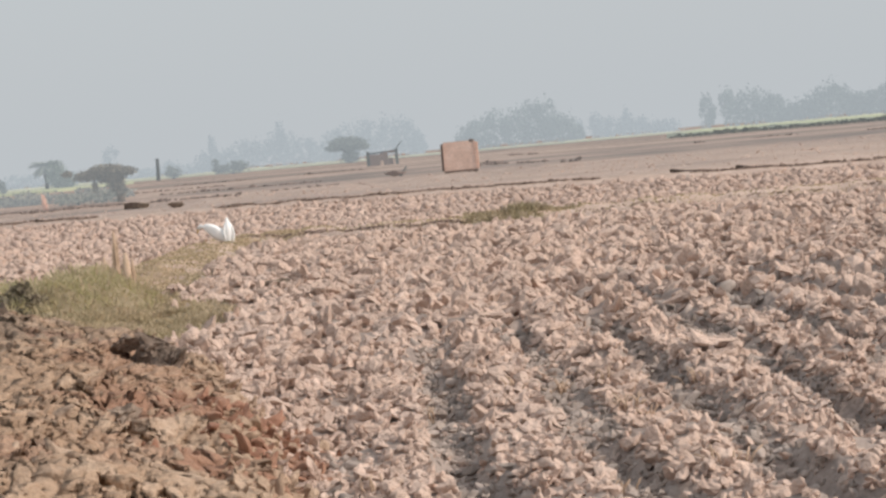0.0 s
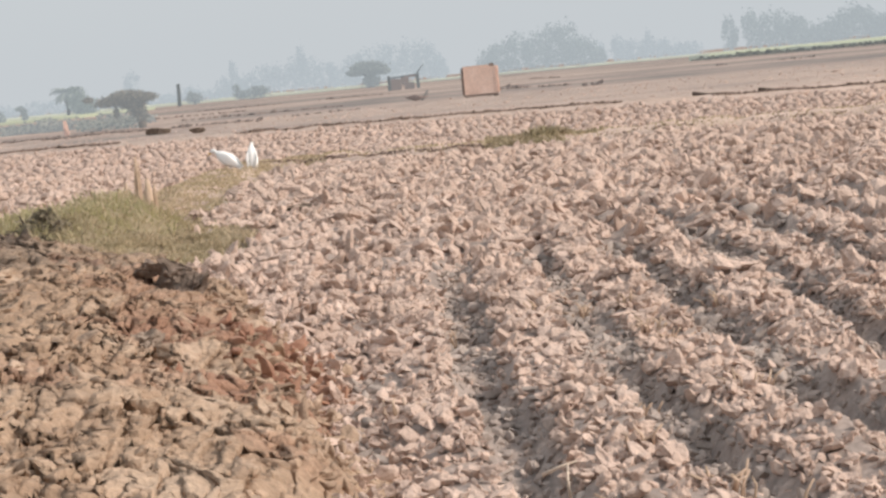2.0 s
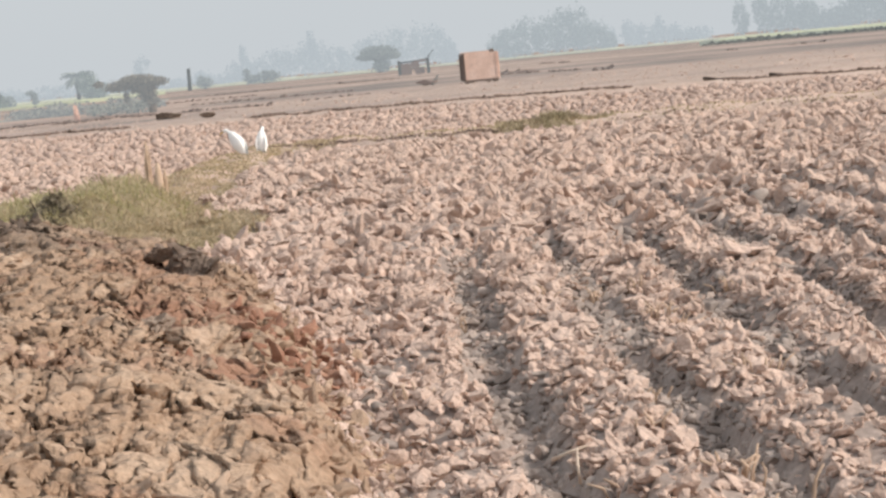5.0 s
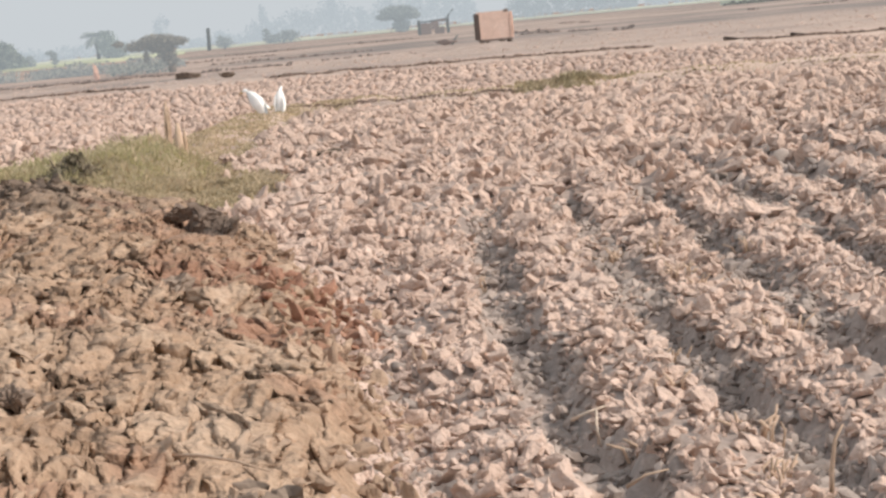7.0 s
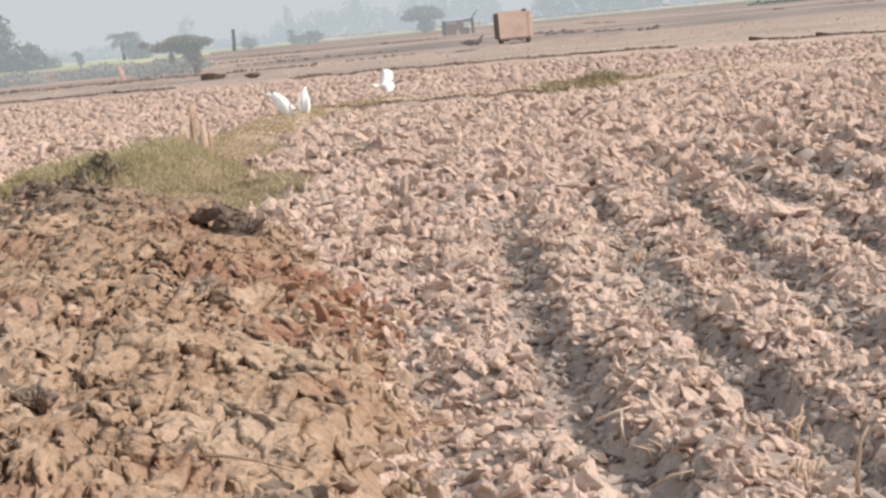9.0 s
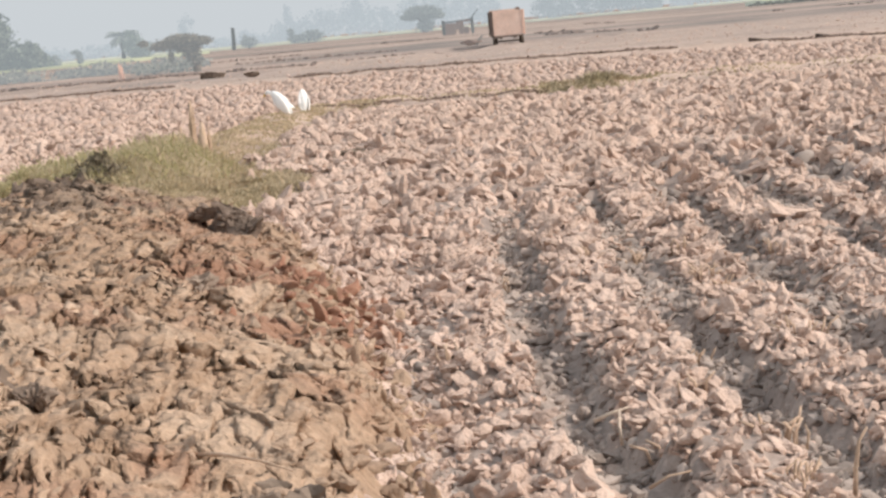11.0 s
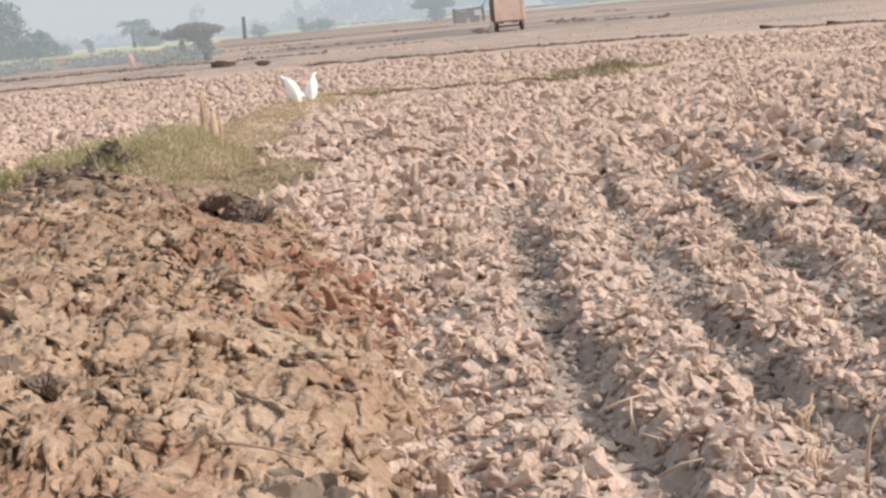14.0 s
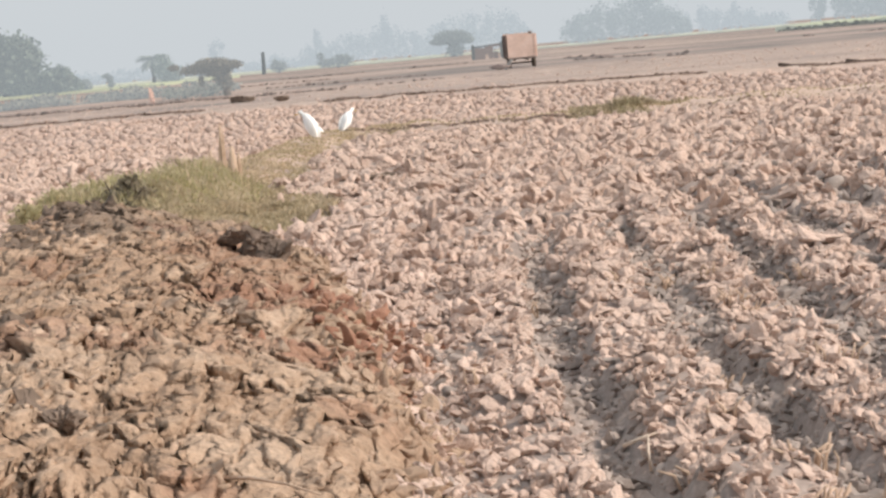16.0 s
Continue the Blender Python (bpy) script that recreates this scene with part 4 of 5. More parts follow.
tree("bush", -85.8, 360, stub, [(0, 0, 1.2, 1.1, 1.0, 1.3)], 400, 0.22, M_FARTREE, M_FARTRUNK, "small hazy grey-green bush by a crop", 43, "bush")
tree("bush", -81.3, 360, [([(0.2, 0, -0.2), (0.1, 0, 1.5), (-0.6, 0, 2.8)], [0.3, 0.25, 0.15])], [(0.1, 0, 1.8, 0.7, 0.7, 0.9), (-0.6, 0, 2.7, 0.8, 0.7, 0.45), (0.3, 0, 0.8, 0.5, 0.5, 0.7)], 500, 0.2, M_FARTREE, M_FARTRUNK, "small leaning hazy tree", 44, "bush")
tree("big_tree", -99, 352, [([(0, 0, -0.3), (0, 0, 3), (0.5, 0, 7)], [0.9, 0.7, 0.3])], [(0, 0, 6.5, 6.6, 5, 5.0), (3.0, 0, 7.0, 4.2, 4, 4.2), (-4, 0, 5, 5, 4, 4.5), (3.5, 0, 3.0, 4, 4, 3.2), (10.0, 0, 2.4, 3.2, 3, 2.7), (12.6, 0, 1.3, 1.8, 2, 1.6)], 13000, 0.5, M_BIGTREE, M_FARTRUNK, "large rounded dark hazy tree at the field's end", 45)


def ruin():
    """A ruined shelter: two posts, a low wall and a broken rail."""
    ob = tagged(new("ruined_shelter"), "ruined brown field shelter with bare posts", "shelter")
    ob.location = (-7.8, 287, 0)
    for x0, h in ((-2.15, 2.2), (2.15, 2.3)):
        bm = bmesh.new()
        block(bm, x0 - 0.22, x0 + 0.22, -0.2, 0.2, -0.2, h, 0.04)
        part("post", bm, M_POST, ob, smooth=False)
    for x0, x1, low, high in ((-1.93, -0.35, -0.2, 1.7), (-0.33, 0.1, 0.7, 1.9), (0.12, 0.85, -0.2, 2.1), (0.87, 1.6, -0.2, 1.0), (0.87, 1.93, 1.75, 2.15)):
        bm = bmesh.new()
        block(bm, x0, x1, 0.0, 0.25, low, high, 0.05)
        part("wall", bm, M_HUT, ob, smooth=False)
    bm = bmesh.new()
    tube(bm, [(-1.95, 0.1, 1.85), (0, 0.1, 1.95), (1.95, 0.1, 2.1)], [0.12, 0.12, 0.1], 6)
    part("rail", bm, M_POST, ob)
    bm = bmesh.new()
    tube(bm, [(2.15, 0, 2.3), (2.6, 0, 2.9), (3.2, 0, 3.5)], [0.1, 0.08, 0.05], 6)
    part("pole", bm, M_POST, ob)


ruin()


# ---- far woods and crops ----
def woods(name, y, crowns, mat, label, seed, leaf=0.5, per=230):
    """A far stand of trees; crowns as (x, half width, top, base)."""
    rng = np.random.default_rng(seed)
    vs, ts, base = [], [], 0
    for cx, w, top, low in crowns:
        blobs = [(cx, y, (top + low) / 2, w, w * 0.7, (top - low) / 2)]
        for _ in range(5):
            blobs.append((cx + rng.uniform(-0.7, 0.7) * w, y + rng.uniform(-3, 3), low + (top - low) * rng.uniform(0.25, 0.85), w * rng.uniform(0.3, 0.55), w * 0.5, (top - low) * rng.uniform(0.12, 0.25)))
        v, t = leaves(int(per * 2.6), blobs, leaf, rng)
        vs.append(v)
        ts.append(t + base)
        base += len(v)
    return tagged(tri_soup(name, np.concatenate(vs), np.concatenate(ts), mat), label, "woods", kind="stuff")


wr = np.random.default_rng(5)
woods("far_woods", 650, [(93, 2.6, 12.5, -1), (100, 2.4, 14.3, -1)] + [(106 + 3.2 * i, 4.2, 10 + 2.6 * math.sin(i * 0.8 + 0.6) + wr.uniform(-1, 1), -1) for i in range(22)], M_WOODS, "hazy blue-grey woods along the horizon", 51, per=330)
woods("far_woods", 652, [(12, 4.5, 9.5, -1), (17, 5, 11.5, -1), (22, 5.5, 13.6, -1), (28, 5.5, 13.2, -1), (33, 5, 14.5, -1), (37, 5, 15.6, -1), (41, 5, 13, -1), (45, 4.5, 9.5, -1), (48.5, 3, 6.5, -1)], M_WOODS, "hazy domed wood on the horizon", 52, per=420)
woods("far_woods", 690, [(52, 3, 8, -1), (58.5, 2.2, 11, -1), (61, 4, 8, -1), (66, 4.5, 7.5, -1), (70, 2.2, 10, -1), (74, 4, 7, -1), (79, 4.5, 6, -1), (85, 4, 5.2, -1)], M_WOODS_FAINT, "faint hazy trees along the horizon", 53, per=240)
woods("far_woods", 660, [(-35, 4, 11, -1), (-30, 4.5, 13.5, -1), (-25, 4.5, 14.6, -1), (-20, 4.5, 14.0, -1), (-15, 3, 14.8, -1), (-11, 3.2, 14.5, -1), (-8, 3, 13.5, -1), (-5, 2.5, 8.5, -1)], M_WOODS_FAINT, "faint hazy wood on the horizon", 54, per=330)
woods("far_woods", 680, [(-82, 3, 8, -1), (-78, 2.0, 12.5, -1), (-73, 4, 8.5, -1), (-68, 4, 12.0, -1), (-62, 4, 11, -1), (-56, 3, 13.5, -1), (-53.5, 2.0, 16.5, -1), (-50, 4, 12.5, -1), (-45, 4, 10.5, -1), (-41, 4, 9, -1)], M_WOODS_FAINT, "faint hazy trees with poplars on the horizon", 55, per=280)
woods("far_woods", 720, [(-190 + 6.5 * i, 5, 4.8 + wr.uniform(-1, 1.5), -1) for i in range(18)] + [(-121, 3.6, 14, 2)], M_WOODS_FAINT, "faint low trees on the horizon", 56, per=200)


woods("low_scrub", 160, [(-62 + 2.3 * i, 2.2, 0.7 + 0.5 * math.sin(i * 1.7) + wr.uniform(-0.2, 0.3), -0.3) for i in range(16)], distant("hazy_scrub_leaves", (0.15, 0.14, 0.105), 0.43), "pale hazy scrub below the trees", 57, leaf=0.15, per=300)


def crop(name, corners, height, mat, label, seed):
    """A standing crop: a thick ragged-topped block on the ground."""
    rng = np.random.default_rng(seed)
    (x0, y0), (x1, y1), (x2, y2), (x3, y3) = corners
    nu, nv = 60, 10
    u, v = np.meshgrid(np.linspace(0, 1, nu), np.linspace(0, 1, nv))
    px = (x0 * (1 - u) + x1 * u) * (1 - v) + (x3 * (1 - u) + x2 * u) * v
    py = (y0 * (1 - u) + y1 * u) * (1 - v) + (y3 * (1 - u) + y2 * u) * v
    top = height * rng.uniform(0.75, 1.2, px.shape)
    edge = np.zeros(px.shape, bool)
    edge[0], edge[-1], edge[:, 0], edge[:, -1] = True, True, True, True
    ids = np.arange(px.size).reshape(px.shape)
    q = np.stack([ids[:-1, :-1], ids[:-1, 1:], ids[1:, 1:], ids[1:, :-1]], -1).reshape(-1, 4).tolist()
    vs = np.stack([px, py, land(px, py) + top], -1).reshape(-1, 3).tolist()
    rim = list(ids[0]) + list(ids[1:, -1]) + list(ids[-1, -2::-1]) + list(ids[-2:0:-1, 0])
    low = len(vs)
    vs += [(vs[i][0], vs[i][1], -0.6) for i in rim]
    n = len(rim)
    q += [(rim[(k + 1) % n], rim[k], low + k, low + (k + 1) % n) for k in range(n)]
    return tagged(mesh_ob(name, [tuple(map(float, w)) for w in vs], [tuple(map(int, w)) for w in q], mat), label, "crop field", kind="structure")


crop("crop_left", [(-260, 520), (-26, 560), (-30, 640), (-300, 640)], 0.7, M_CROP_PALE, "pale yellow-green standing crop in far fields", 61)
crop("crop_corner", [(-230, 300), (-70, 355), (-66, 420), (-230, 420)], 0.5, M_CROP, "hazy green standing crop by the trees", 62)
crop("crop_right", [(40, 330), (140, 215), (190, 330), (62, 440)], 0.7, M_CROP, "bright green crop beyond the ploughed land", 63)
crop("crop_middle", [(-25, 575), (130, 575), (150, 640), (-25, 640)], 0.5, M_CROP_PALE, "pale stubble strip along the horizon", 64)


# ---- the trailer of earth being hauled ----
def trailer():
    ob = tagged(new("tipping_trailer"), "faded orange high-sided tipping trailer seen from behind", "trailer")
    w, l, z0, z1 = 1.03, 4.2, 0.74, 2.44
    bm = bmesh.new()
    block(bm, -w, w, -0.04, 0.04, z0 + 0.02, z1, 0.015)
    tail = part("tailgate", bm, M_BODY, ob, smooth=False)
    for x0 in (-w + 0.0, w - 0.07):
        bm = bmesh.new()
        block(bm, x0, x0 + 0.07, -0.075, -0.03, z0 + 0.08, z1 - 0.05, 0.01)
        part("rib", bm, M_BODY, tail, smooth=False)
    # the left panel is given a darker colour than the right one
    for s, m in ((-1, M_SIDE), (1, M_BODY)):
        bm = bmesh.new()
        block(bm, s * (w + 0.035) - 0.035, s * (w + 0.035) + 0.035, -0.02, l, z0, z1 + 0.03, 0.015)
        side = part("side_panel", bm, m, ob, smooth=False)
        for k in range(5):
            bm = bmesh.new()
            block(bm, s * (w + 0.105) - 0.035, s * (w + 0.105) + 0.035, 0.1 + k * 0.95, 0.2 + k * 0.95, z0, z1, 0.01)
            part("rib", bm, m, side, smooth=False)
    bm = bmesh.new()
    block(bm, -w, w, l - 0.06, l, z0, z1 + 0.12, 0.015)
    part("headboard", bm, M_BODY, ob, smooth=False)
    bm = bmesh.new()
    block(bm, -w, w, 0, l, z0 - 0.1, z0, 0.01)
    part("floor", bm, M_SIDE, ob, smooth=False)
    bm = bmesh.new()
    block(bm, -w - 0.02, w + 0.02, -0.10, 0.0, z0 - 0.10, z0 + 0.01, 0.01)
    part("bumper", bm, M_SIDE, ob, smooth=False)
    bm = bmesh.new()
    block(bm, 0.62, 0.92, 0.4, 0.8, z1 - 0.05, z1 + 0.2, 0.05)
    part("hatch", bm, M_SIDE, ob, smooth=False)
    for s in (-0.5, 0.5):
        bm = bmesh.new()
        block(bm, s - 0.06, s + 0.06, 0.1, l + 0.8, z0 - 0.2, z0 - 0.1, 0.01)
        part("chassis_rail", bm, M_SIDE, ob, smooth=False)
    bm = bmesh.new()
    tube(bm, [(-0.95, 1.1, 0.36), (0.95, 1.1, 0.36)], [0.06, 0.06], 8)
    part("axle", bm, M_SIDE, ob)
    wheels = []
    for s in (-0.92, 0.92):
        wheel = new("wheel")
        wheel.parent = ob
        bm = bmesh.new()
        tube(bm, [(-0.15, 0, 0), (-0.12, 0, 0), (0.12, 0, 0), (0.15, 0, 0)], [0.30, 0.36, 0.36, 0.30], 24)
        part("tyre", bm, M_TYRE, wheel)
        bm = bmesh.new()
        tube(bm, [(-0.17, 0, 0), (0.17, 0, 0)], [0.2, 0.2], 16)
        part("rim", bm, M_SIDE, wheel)
        wheels.append((wheel, s))
    gu, gv = np.meshgrid(np.linspace(-w, w, 30), np.linspace(0.02, l - 0.06, 40))
    gz = z1 - 0.25 + 0.2 * step(1.2, 0.1, np.abs(gu)) + 0.12 * (fbm(gu * 3, gv * 3, 99) - 0.5)
    li = np.arange(gu.size).reshape(gu.shape)
    tri_soup("earth_load", np.stack([gu, gv, gz], -1).reshape(-1, 3), np.stack([li[:-1, :-1], li[:-1, 1:], li[1:, 1:], li[1:, :-1]], -1).reshape(-1, 4), M_SLAB, ob)
    return ob, wheels


TRAILER, WHEELS = trailer()


# ---- egrets ----
def egg(bm, length, wide, tall, point=0.5, segs=14):
    """A feathered body along x, blunt at +x and drawn out at -x."""
    rings = []
    for i in range(segs + 1):
        s = i / segs
        r = math.sin(math.pi * s) ** 0.75 * (point + (1 - point) * s) if 0 < s < 1 else 0.01
        rings.append((length * (s - 0.5), r))
    prev = None
    for x, r in rings:
        ring = [bm.verts.new((x, math.cos(2 * math.pi * j / 12) * wide * r, math.sin(2 * math.pi * j / 12) * tall * r)) for j in range(12)]
        if prev:
            for j in range(12):
                bm.faces.new((prev[j], prev[(j + 1) % 12], ring[(j + 1) % 12], ring[j]))
        prev = ring
    return bm


def standing_egret(label):
    """Faces +x; the origin is at the feet. The trunk tilts on the hips, the neck on the breast."""
    ob = tagged(new("egret"), label, "egret", "egrets on the bund")
    ob.scale = (1.07, 1.07, 1.07)
    trunk = new("trunk")
    trunk.parent = ob
    trunk.location = (0, 0, 0.22)
    bm = bmesh.new()
    egg(bm, 0.54, 0.12, 0.135, 0.62)
    for v in bm.verts:
        v.co.x += 0.05
    part("body", bm, M_PLUME, trunk)
    for s in (-1, 1):
        bm = bmesh.new()
        egg(bm, 0.48, 0.035, 0.12, 0.45)
        for v in bm.verts:
            v.co += Vector((-0.01, s * 0.095 - s * 0.03 * abs(v.co.x) / 0.22, 0.02))
        part("folded_wing", bm, M_PLUME, trunk)
    bm = bmesh.new()
    for k in range(3):
        block(bm, -0.34, -0.14, -0.05 + 0.03 * k, -0.01 + 0.03 * k, -0.02, -0.005, 0.004)
    part("tail", bm, M_PLUME, trunk, smooth=False)
    neck = new("neck")
    neck.parent = ob
    bm = bmesh.new()
    tube(bm, [(-0.03, 0, -0.03), (0.03, 0, 0.04), (0.02, 0, 0.11), (0.04, 0, 0.17)], [0.055, 0.042, 0.032, 0.03], 10)
    part("throat", bm, M_PLUME, neck)
    bm = bmesh.new()
    egg(bm, 0.12, 0.036, 0.038, 0.7)
    for v in bm.verts:
        v.co += Vector((0.06, 0, 0.18))
    part("head", bm, M_PLUME, neck)
    bm = bmesh.new()
    tube(bm, [(0.10, 0, 0.18), (0.15, 0, 0.175), (0.20, 0, 0.165)], [0.016, 0.011, 0.002], 8)
    part("bill", bm, M_BILL, neck, "yellow bill")
    for s in (-0.04, 0.04):
        bm = bmesh.new()
        tube(bm, [(0.02, s, 0.22), (-0.02, s, 0.12), (0.0, s, 0.0), (0.06, s, -0.01)], [0.016, 0.009, 0.008, 0.006], 7)
        part("leg", bm, M_LEG, ob, "dark leg")
    return ob, trunk, neck


def flying_egret(label):
    """Flies along +x; the wings turn on the shoulders."""
    ob = tagged(new("flying_egret"), label, "egret", "egrets in flight")
    bm = bmesh.new()
    egg(bm, 0.46, 0.075, 0.08, 0.4)
    part("body", bm, M_PLUME, ob)
    bm = bmesh.new()
    tube(bm, [(0.16, 0, 0.02), (0.25, 0, 0.0), (0.24, 0, 0.06), (0.3, 0, 0.07)], [0.05, 0.045, 0.035, 0.03], 10)
    part("neck", bm, M_PLUME, ob)
    bm = bmesh.new()
    tube(bm, [(0.32, 0, 0.07), (0.42, 0, 0.06)], [0.016, 0.003], 8)
    part("bill", bm, M_BILL, ob, "yellow bill")
    for s in (-0.025, 0.025):
        bm = bmesh.new()
        tube(bm, [(-0.15, s, -0.02), (-0.38, s, -0.01)], [0.010, 0.008], 7)
        part("leg", bm, M_LEG, ob, "dark trailing leg")
    wings = []
    for s in (-1, 1):
        bm = bmesh.new()
        n, rows = 10, []
        for i in range(n + 1):
            u = i / n
            lead = 0.13 - 0.05 * math.sin(u * 3) - 0.10 * u * u
            chord = 0.29 * (1 - 0.2 * u) * math.sqrt(max(0.0, 1.02 - u ** 4))
            yy, zz = s * 0.37 * u, 0.04 * math.sin(u * math.pi)
            rows.append([(lead, yy, zz), (lead - chord * 0.35, yy, zz + 0.018), (lead - chord, yy, zz - 0.01), (lead - chord * 0.4, yy, zz - 0.008)])
        made = [[bm.verts.new(p) for p in r] for r in rows]
        for r0, r1 in zip(made, made[1:]):
            for j in range(4):
                q = (r0[j], r0[(j + 1) % 4], r1[(j + 1) % 4], r1[j])
                bm.faces.new(q if s > 0 else q[::-1])
        bm.faces.new(made[-1])
        wing = part("wing", bm, M_PLUME, ob)
        wing.location = (0, s * 0.04, 0.03)
        wings.append((wing, s))
    return ob, wings


EGRET_A = standing_egret("white egret standing hunched in short grass, bowing at first")
EGRET_A[0].scale = (1.18, 1.18, 1.18)
EGRET_B = standing_egret("white egret standing upright on the bund, then stepping aside")
FLYER_A = flying_egret("white egret gliding in low to settle by the others")
FLYER_B = flying_egret("white egret flying low across the ploughed field")

# ---- dark clods along the near sides of the bunds ----
M_EDGE = grainy("dark_edge_clods", ((0.18, 0.13, 0.105), (0.24, 0.175, 0.145), (0.31, 0.23, 0.195)), 1.5, 40, bump=0.5, vary=0.25)


def dark_edge(line, offset, per_m, size, label, seed, gap=0.35, mat=None):
    spots = []
    for (ax, ay), (bx, by) in zip(line, line[1:]):
        length = math.hypot(bx - ax, by - ay)
        n = int(length * per_m)
        u = RNG.uniform(0, 1, n)
        spots.append(np.stack([ax + (bx - ax) * u, ay + (by - ay) * u], -1))
    p = np.concatenate(spots)
    p = p[vnoise(p[:, 0] * 0.45 * 0.12 / size, p[:, 1] * 0.2, seed) > gap]
    x, y = p[:, 0] + RNG.normal(0, size, len(p)), p[:, 1] - offset + RNG.normal(0, size * 0.8, len(p))
    s = sizes_for(len(x), size, 0.35)
    return tagged(strew("cut_earth_edge", np.stack([x, y, land(x, y) + 0.05 * s], -1), s, PEBBLES, mat or M_EDGE, 0.4), label, "earth edge", kind="stuff")


dark_edge(BUND[4:6] + [(1.6, 42.8)], 0.55, 130, 0.06, "dark clods along the near bund", 15, 0.1)
dark_edge(BUND[6:], 0.55, 40, 0.06, "thin line of dark clods along the near bund", 25, 0.5)
dark_edge(BUND_FAR, 0.5, 95, 0.10, "dark clods along the middle bund", 16, 0.2)
dark_edge(BUND_LEFT, 0.6, 26, 0.18, "dark clods along a field bund", 17, 0.2, M_EDGE_FAR)
dark_edge([(-12.0, 116.0), (-2.0, 128.0)], 0.0, 5, 0.22, "scattered dark clods of dug soil", 18, 0.6, M_EDGE_FAR)
dark_edge([(3.0, 160.0), (6.2, 156.0)], 0.0, 18, 0.28, "dark clods on the far field", 19, 0.3, M_EDGE_FAR)
for k, line in enumerate([[(2.3, 184.0), (5.4, 172.0)], [(9.6, 262.0), (12.2, 235.0)], [(6.6, 150.0), (8.4, 146.0)], [(9.0, 133.0), (16.5, 130.0)], [(26.0, 192.0), (35.0, 188.0)], [(-32.0, 236.0), (-8.0, 230.0)], [(38.0, 168.0), (52.0, 162.0)], [(-22.0, 150.0), (-9.0, 146.0)]]):
    dark_edge(line, 0.0, 14, 0.26, "dark streak of turned soil on the far field", 30 + k, 0.35, M_EDGE_FAR)
dark_edge([(-36.0, 118.0), (-22.0, 110.0)], 0.0, 20, 0.15, "dark clods along a field bund", 20, 0.3, M_EDGE_FAR)
dark_edge([(-60.0, 190.0), (-14.0, 180.0)], 0.0, 12, 0.25, "dark strip of turned soil", 23, 0.5, M_EDGE_FAR)

dark_edge([(41.0, 326.0), (90.0, 268.0), (139.0, 212.0)], 1.5, 10, 0.95, "dark strip below the green crop", 24, 0.1, M_DARK_STRIP)

# ---- the largest slabs of the bank, one by one ----
SLAB_MESHES = []
for v, f in PLATES:
    me = bpy.data.meshes.new("slab")
    me.from_pydata(v.tolist(), [], f.tolist())
    me.shade_smooth()
    me.materials.append(M_SLAB_ONE)
    SLAB_MESHES.append(me)
for k in range(110):
    y = math.sqrt(random.uniform(5.8 ** 2, 12.5 ** 2))
    x = float(heap_edge(y)) - random.uniform(0.1, 0.16 * y)
    s = random.uniform(0.07, 0.14)
    ob = new("slab", SLAB_MESHES[k % len(SLAB_MESHES)])
    ob.parent = heap
    ob.matrix_basis = pose(x, y, float(heap_height(np.array(x), np.array(y))) - 0.02, random.uniform(-24, 24), random.uniform(-24, 24), random.uniform(0, 360)) @ Matrix.Scale(s, 4)

# ---- near clods one by one ----
CLOD_MESHES = []
for k, (v, f) in enumerate(ROCKS):
    me = bpy.data.meshes.new("clod")
    me.from_pydata(v.tolist(), [], f.tolist())
    me.shade_flat()
    me.materials.append(M_CLOD_ONE)
    CLOD_MESHES.append(me)
for k, (x, y, s) in enumerate(CLOD_PLACES):
    ob = new("clod", CLOD_MESHES[k % len(CLOD_MESHES)])
    ob.parent = ground
    z = land(np.array(x), np.array(y)).item() + 0.25 * s
    ob.matrix_basis = pose(x, y, z, random.uniform(-35, 35), random.uniform(-35, 35), random.uniform(0, 360)) @ Matrix.Scale(s, 4)


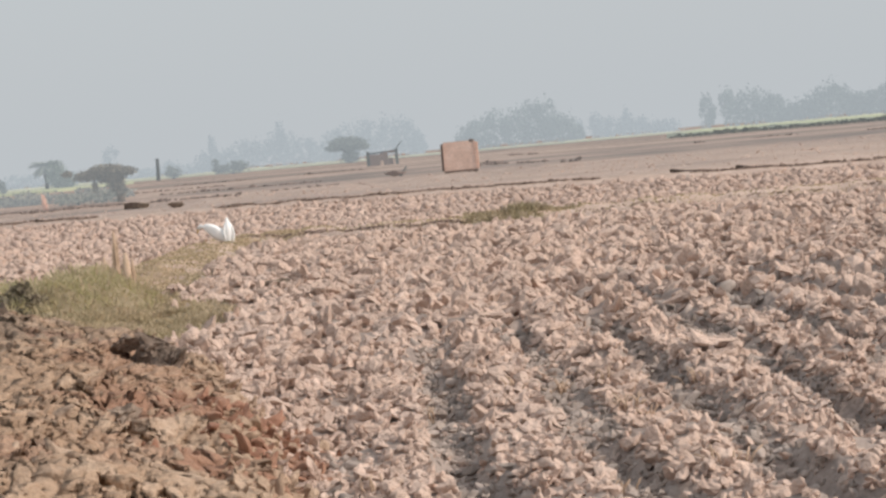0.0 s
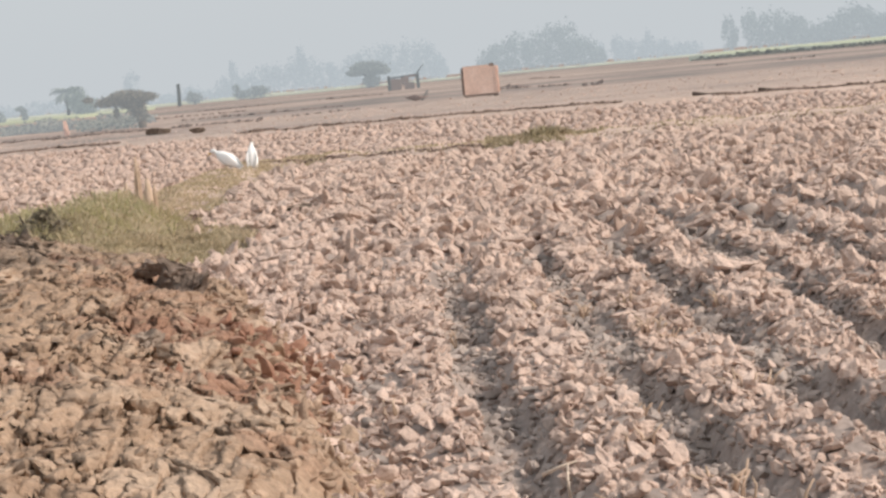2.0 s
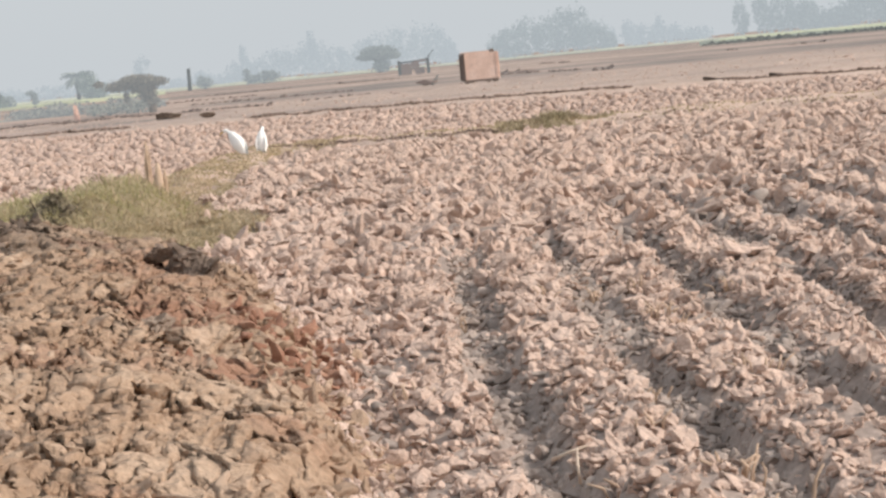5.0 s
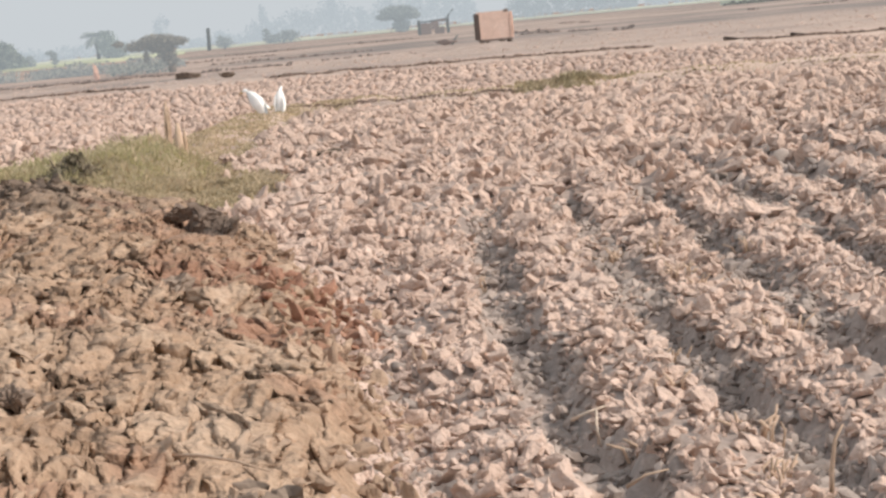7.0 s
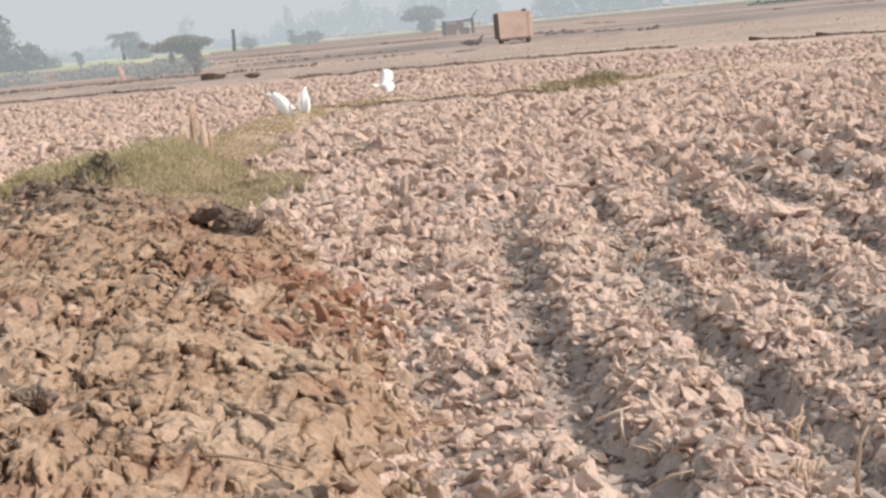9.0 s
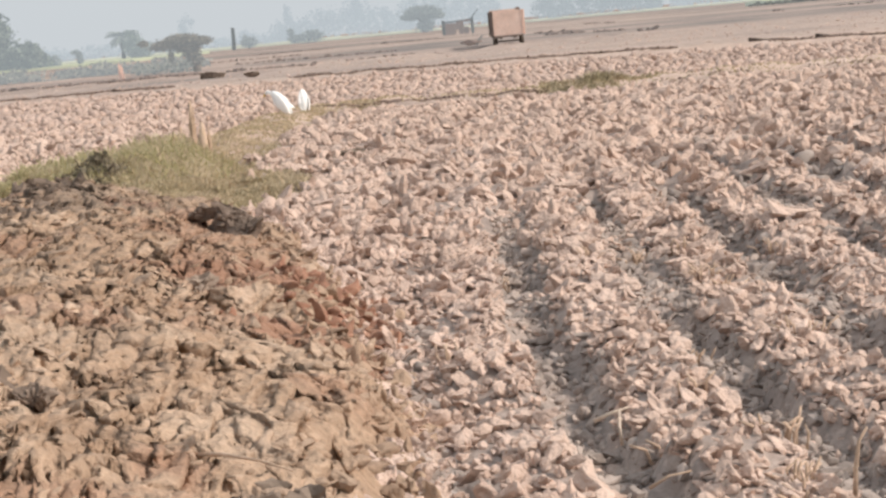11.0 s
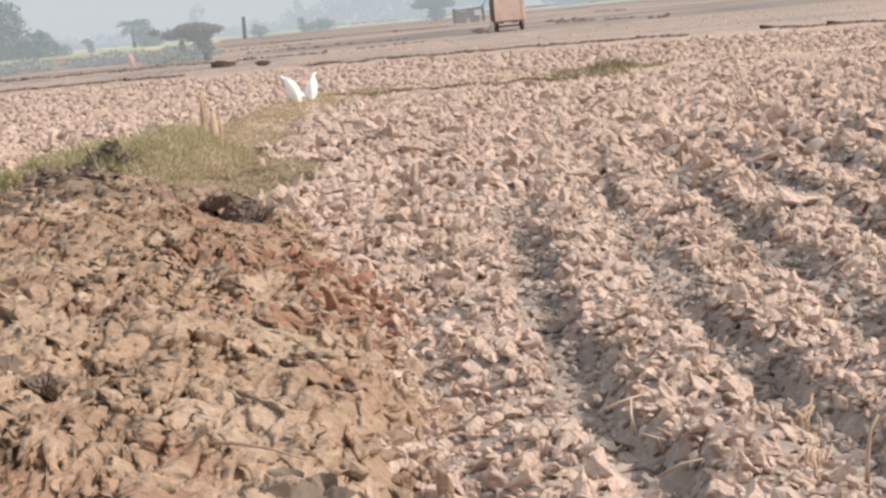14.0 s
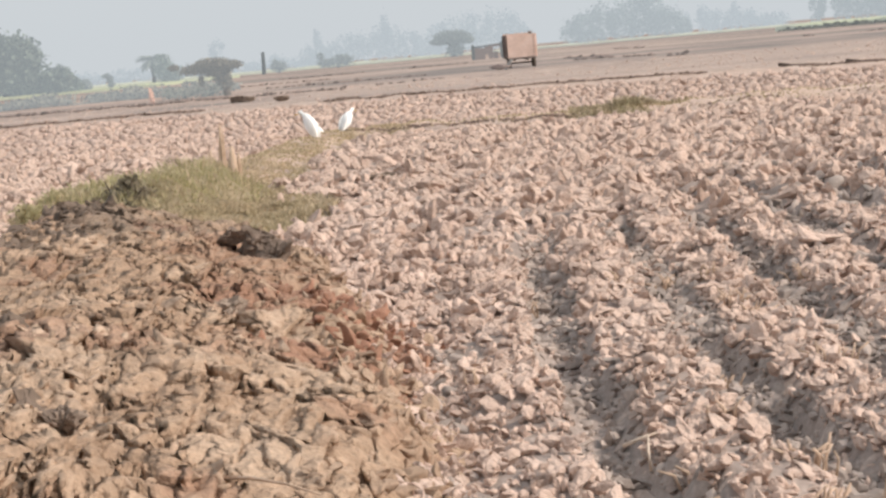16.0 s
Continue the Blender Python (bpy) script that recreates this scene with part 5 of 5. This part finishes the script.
def motions():
    # the trailer creeps across, its wheels rolling
    track = [(0.0, 1.78), (1.5, 1.76), (3.5, 1.38), (7.0, 0.66), (9.0, 0.25), (12.5, -0.5), (14.5, -0.98), (16.0, -1.29)]
    turn = [-0.8, -0.6, 2.5, 3.5, 3.5, 3.5, 4.0, 4.5]
    away = [119.5, 119.8, 121.0, 126.0, 129.5, 137.0, 141.0, 143.0]
    walk(TRAILER, [(t, pose(x * y / 136.0, y, hollow(y), 0, 0, a)) for (t, x), a, y in zip(track, turn, away)])
    for wheel, s in WHEELS:
        walk(wheel, [(t, pose(s, 1.1, 0.36) @ pose(0, 0, 0, 30 * (1.78 - x))) for t, x in track])

    # the bowing egret: height of the hips stays, the trunk tilts, the neck follows
    ob, trunk, neck = EGRET_A
    ground_a, ground_b = 0.09, 0.10
    walk(ob, [(0.0, pose(-4.62, 39.9, ground_a, 0, 0, 170)), (0.7, pose(-4.75, 39.9, ground_a, 0, 0, 172)), (1.2, pose(-4.80, 39.9, ground_a, 0, 0, 170)), (1.6, pose(-4.82, 39.9, ground_a, 0, 0, 165)), (2.2, pose(-4.84, 39.9, ground_a, 0, 0, 165)), (9.0, pose(-4.87, 39.9, ground_a, 0, 0, 165)), (11.5, pose(-4.90, 40.2, ground_a, 0, 0, 165)), (16.0, pose(-4.94, 40.5, ground_a, 0, 0, 165))])
    bow = [(0.0, 40, 55), (0.3, 30, 60), (0.7, 16, 140), (1.2, 16, 150), (1.5, 22, 80), (1.9, 32, 40), (2.3, 40, 30), (2.7, 34, 45), (3.1, 58, 25), (6.0, 62, 25), (8.0, 60, 34), (9.2, 58, 50), (11.5, 58, 34), (13.0, 66, 26), (16.0, 68, 20)]
    walk(trunk, [(t, pose(0, 0, 0.2, 0, -a, 0)) for t, a, b in bow])
    walk(neck, [(t, pose(0.02 + 0.17 * math.cos(radians(a)), 0, 0.2 + 0.17 * math.sin(radians(a)), 0, b, 0)) for t, a, b in bow])

    # its upright neighbour, which stretches and steps off at the end
    ob, trunk, neck = EGRET_B
    way = [(0.0, -4.40, 39.8, 100), (1.0, -4.37, 39.8, 95), (3.5, -4.36, 39.8, 85), (7.0, -4.40, 39.8, 80), (9.0, -4.41, 39.8, 80), (11.5, -4.50, 40.6, 105), (13.0, -4.51, 40.6, 100), (13.8, -4.55, 40.6, 60), (14.3, -4.57, 40.6, 30), (14.8, -4.53, 40.8, 14), (15.3, -4.46, 41.6, 12), (16.0, -4.47, 42.9, 55)]
    walk(ob, [(t, pose(x, y, ground_b, 0, 0, a)) for t, x, y, a in way])
    stand = [(0.0, 66, 20), (3.5, 70, 18), (9.0, 74, 15), (11.5, 62, 62), (13.0, 64, 58), (13.4, 76, -5), (13.9, 76, -5), (14.3, 66, 10), (14.8, 46, 25), (15.3, 40, 30), (16.0, 48, 25)]
    walk(trunk, [(t, pose(0, 0, 0.2, 0, -a, 0)) for t, a, b in stand])
    walk(neck, [(t, pose(0.02 + 0.17 * math.cos(radians(a)), 0, 0.2 + 0.17 * math.sin(radians(a)), 0, b, 0)) for t, a, b in stand])

    # one egret glides in from the right, banks and settles behind the bowing one
    ob, wings = FLYER_A
    walk(ob, [(0.0, pose(60.0, 40.0, 5.0, 0, 0, 180)), (4.9, pose(14.0, 40.0, 1.7, 0, 0, 180)), (5.4, pose(8.0, 40.0, 1.2, 0, 0, 180)), (5.8, pose(3.2, 40.0, 1.08, -58, -8, 180)), (5.9, pose(2.1, 40.0, 1.10, -60, 4, 180)), (6.0, pose(0.95, 40.0, 1.12, -60, 18, 180)), (6.2, pose(-0.95, 40.3, 1.02, -62, 32, 182)),
              (6.4, pose(-2.4, 40.8, 0.84, -72, 30, 184)), (6.6, pose(-3.68, 41.6, 0.78, -45, 10, 190)), (6.8, pose(-4.7, 42.3, 0.40, -15, -15, 195)), (7.0, pose(-5.03, 42.6, 0.20, 0, -40, 190)), (16.0, pose(-5.03, 42.6, 0.20, 0, -40, 190))])
    beat = [(0.0, 20), (5.0, 35), (5.2, -25), (5.4, 30), (5.6, -10), (5.8, 34), (6.0, 30), (6.2, 4), (6.4, 4), (6.6, 20), (6.8, 20), (7.0, -60), (7.2, -80), (16.0, -80)]
    for wing, s in wings:
        walk(wing, [(t, pose(0, s * 0.04, 0.03, s * a, 0, 0)) for t, a in beat])

    # another flies through, beating its wings, and leaves over the heap
    ob, wings = FLYER_B
    walk(ob, [(0.0, pose(120.0, 42.0, 6.0, 0, 0, 180)), (7.6, pose(15.4, 42.0, 1.3, 0, 0, 180)), (8.0, pose(10.3, 42.0, 1.06, 0, 0, 180)), (8.2, pose(7.4, 42.0, 0.76, -45, 0, 180)), (8.5, pose(3.3, 42.0, 0.72, -36, 0, 180)), (8.8, pose(-0.45, 42.0, 0.58, -36, 0, 180)), (9.0, pose(-2.83, 42.0, 0.52, -40, 10, 180)), (9.2, pose(-5.2, 42.0, 0.5, -36, 0, 180)),
              (9.7, pose(-11.0, 42.5, 0.9, 0, 0, 178)), (16.0, pose(-82.0, 46.0, 6.0, 0, 0, 178))])
    flap = [(0.0, 30)] + [(7.6 + 0.15 * i, 28 if i % 2 else -22) for i in range(0, 17)] + [(16.0, 10)]
    for wing, s in wings:
        walk(wing, [(t, pose(0, s * 0.04, 0.03, s * a, 0, 0)) for t, a in flap])


motions()
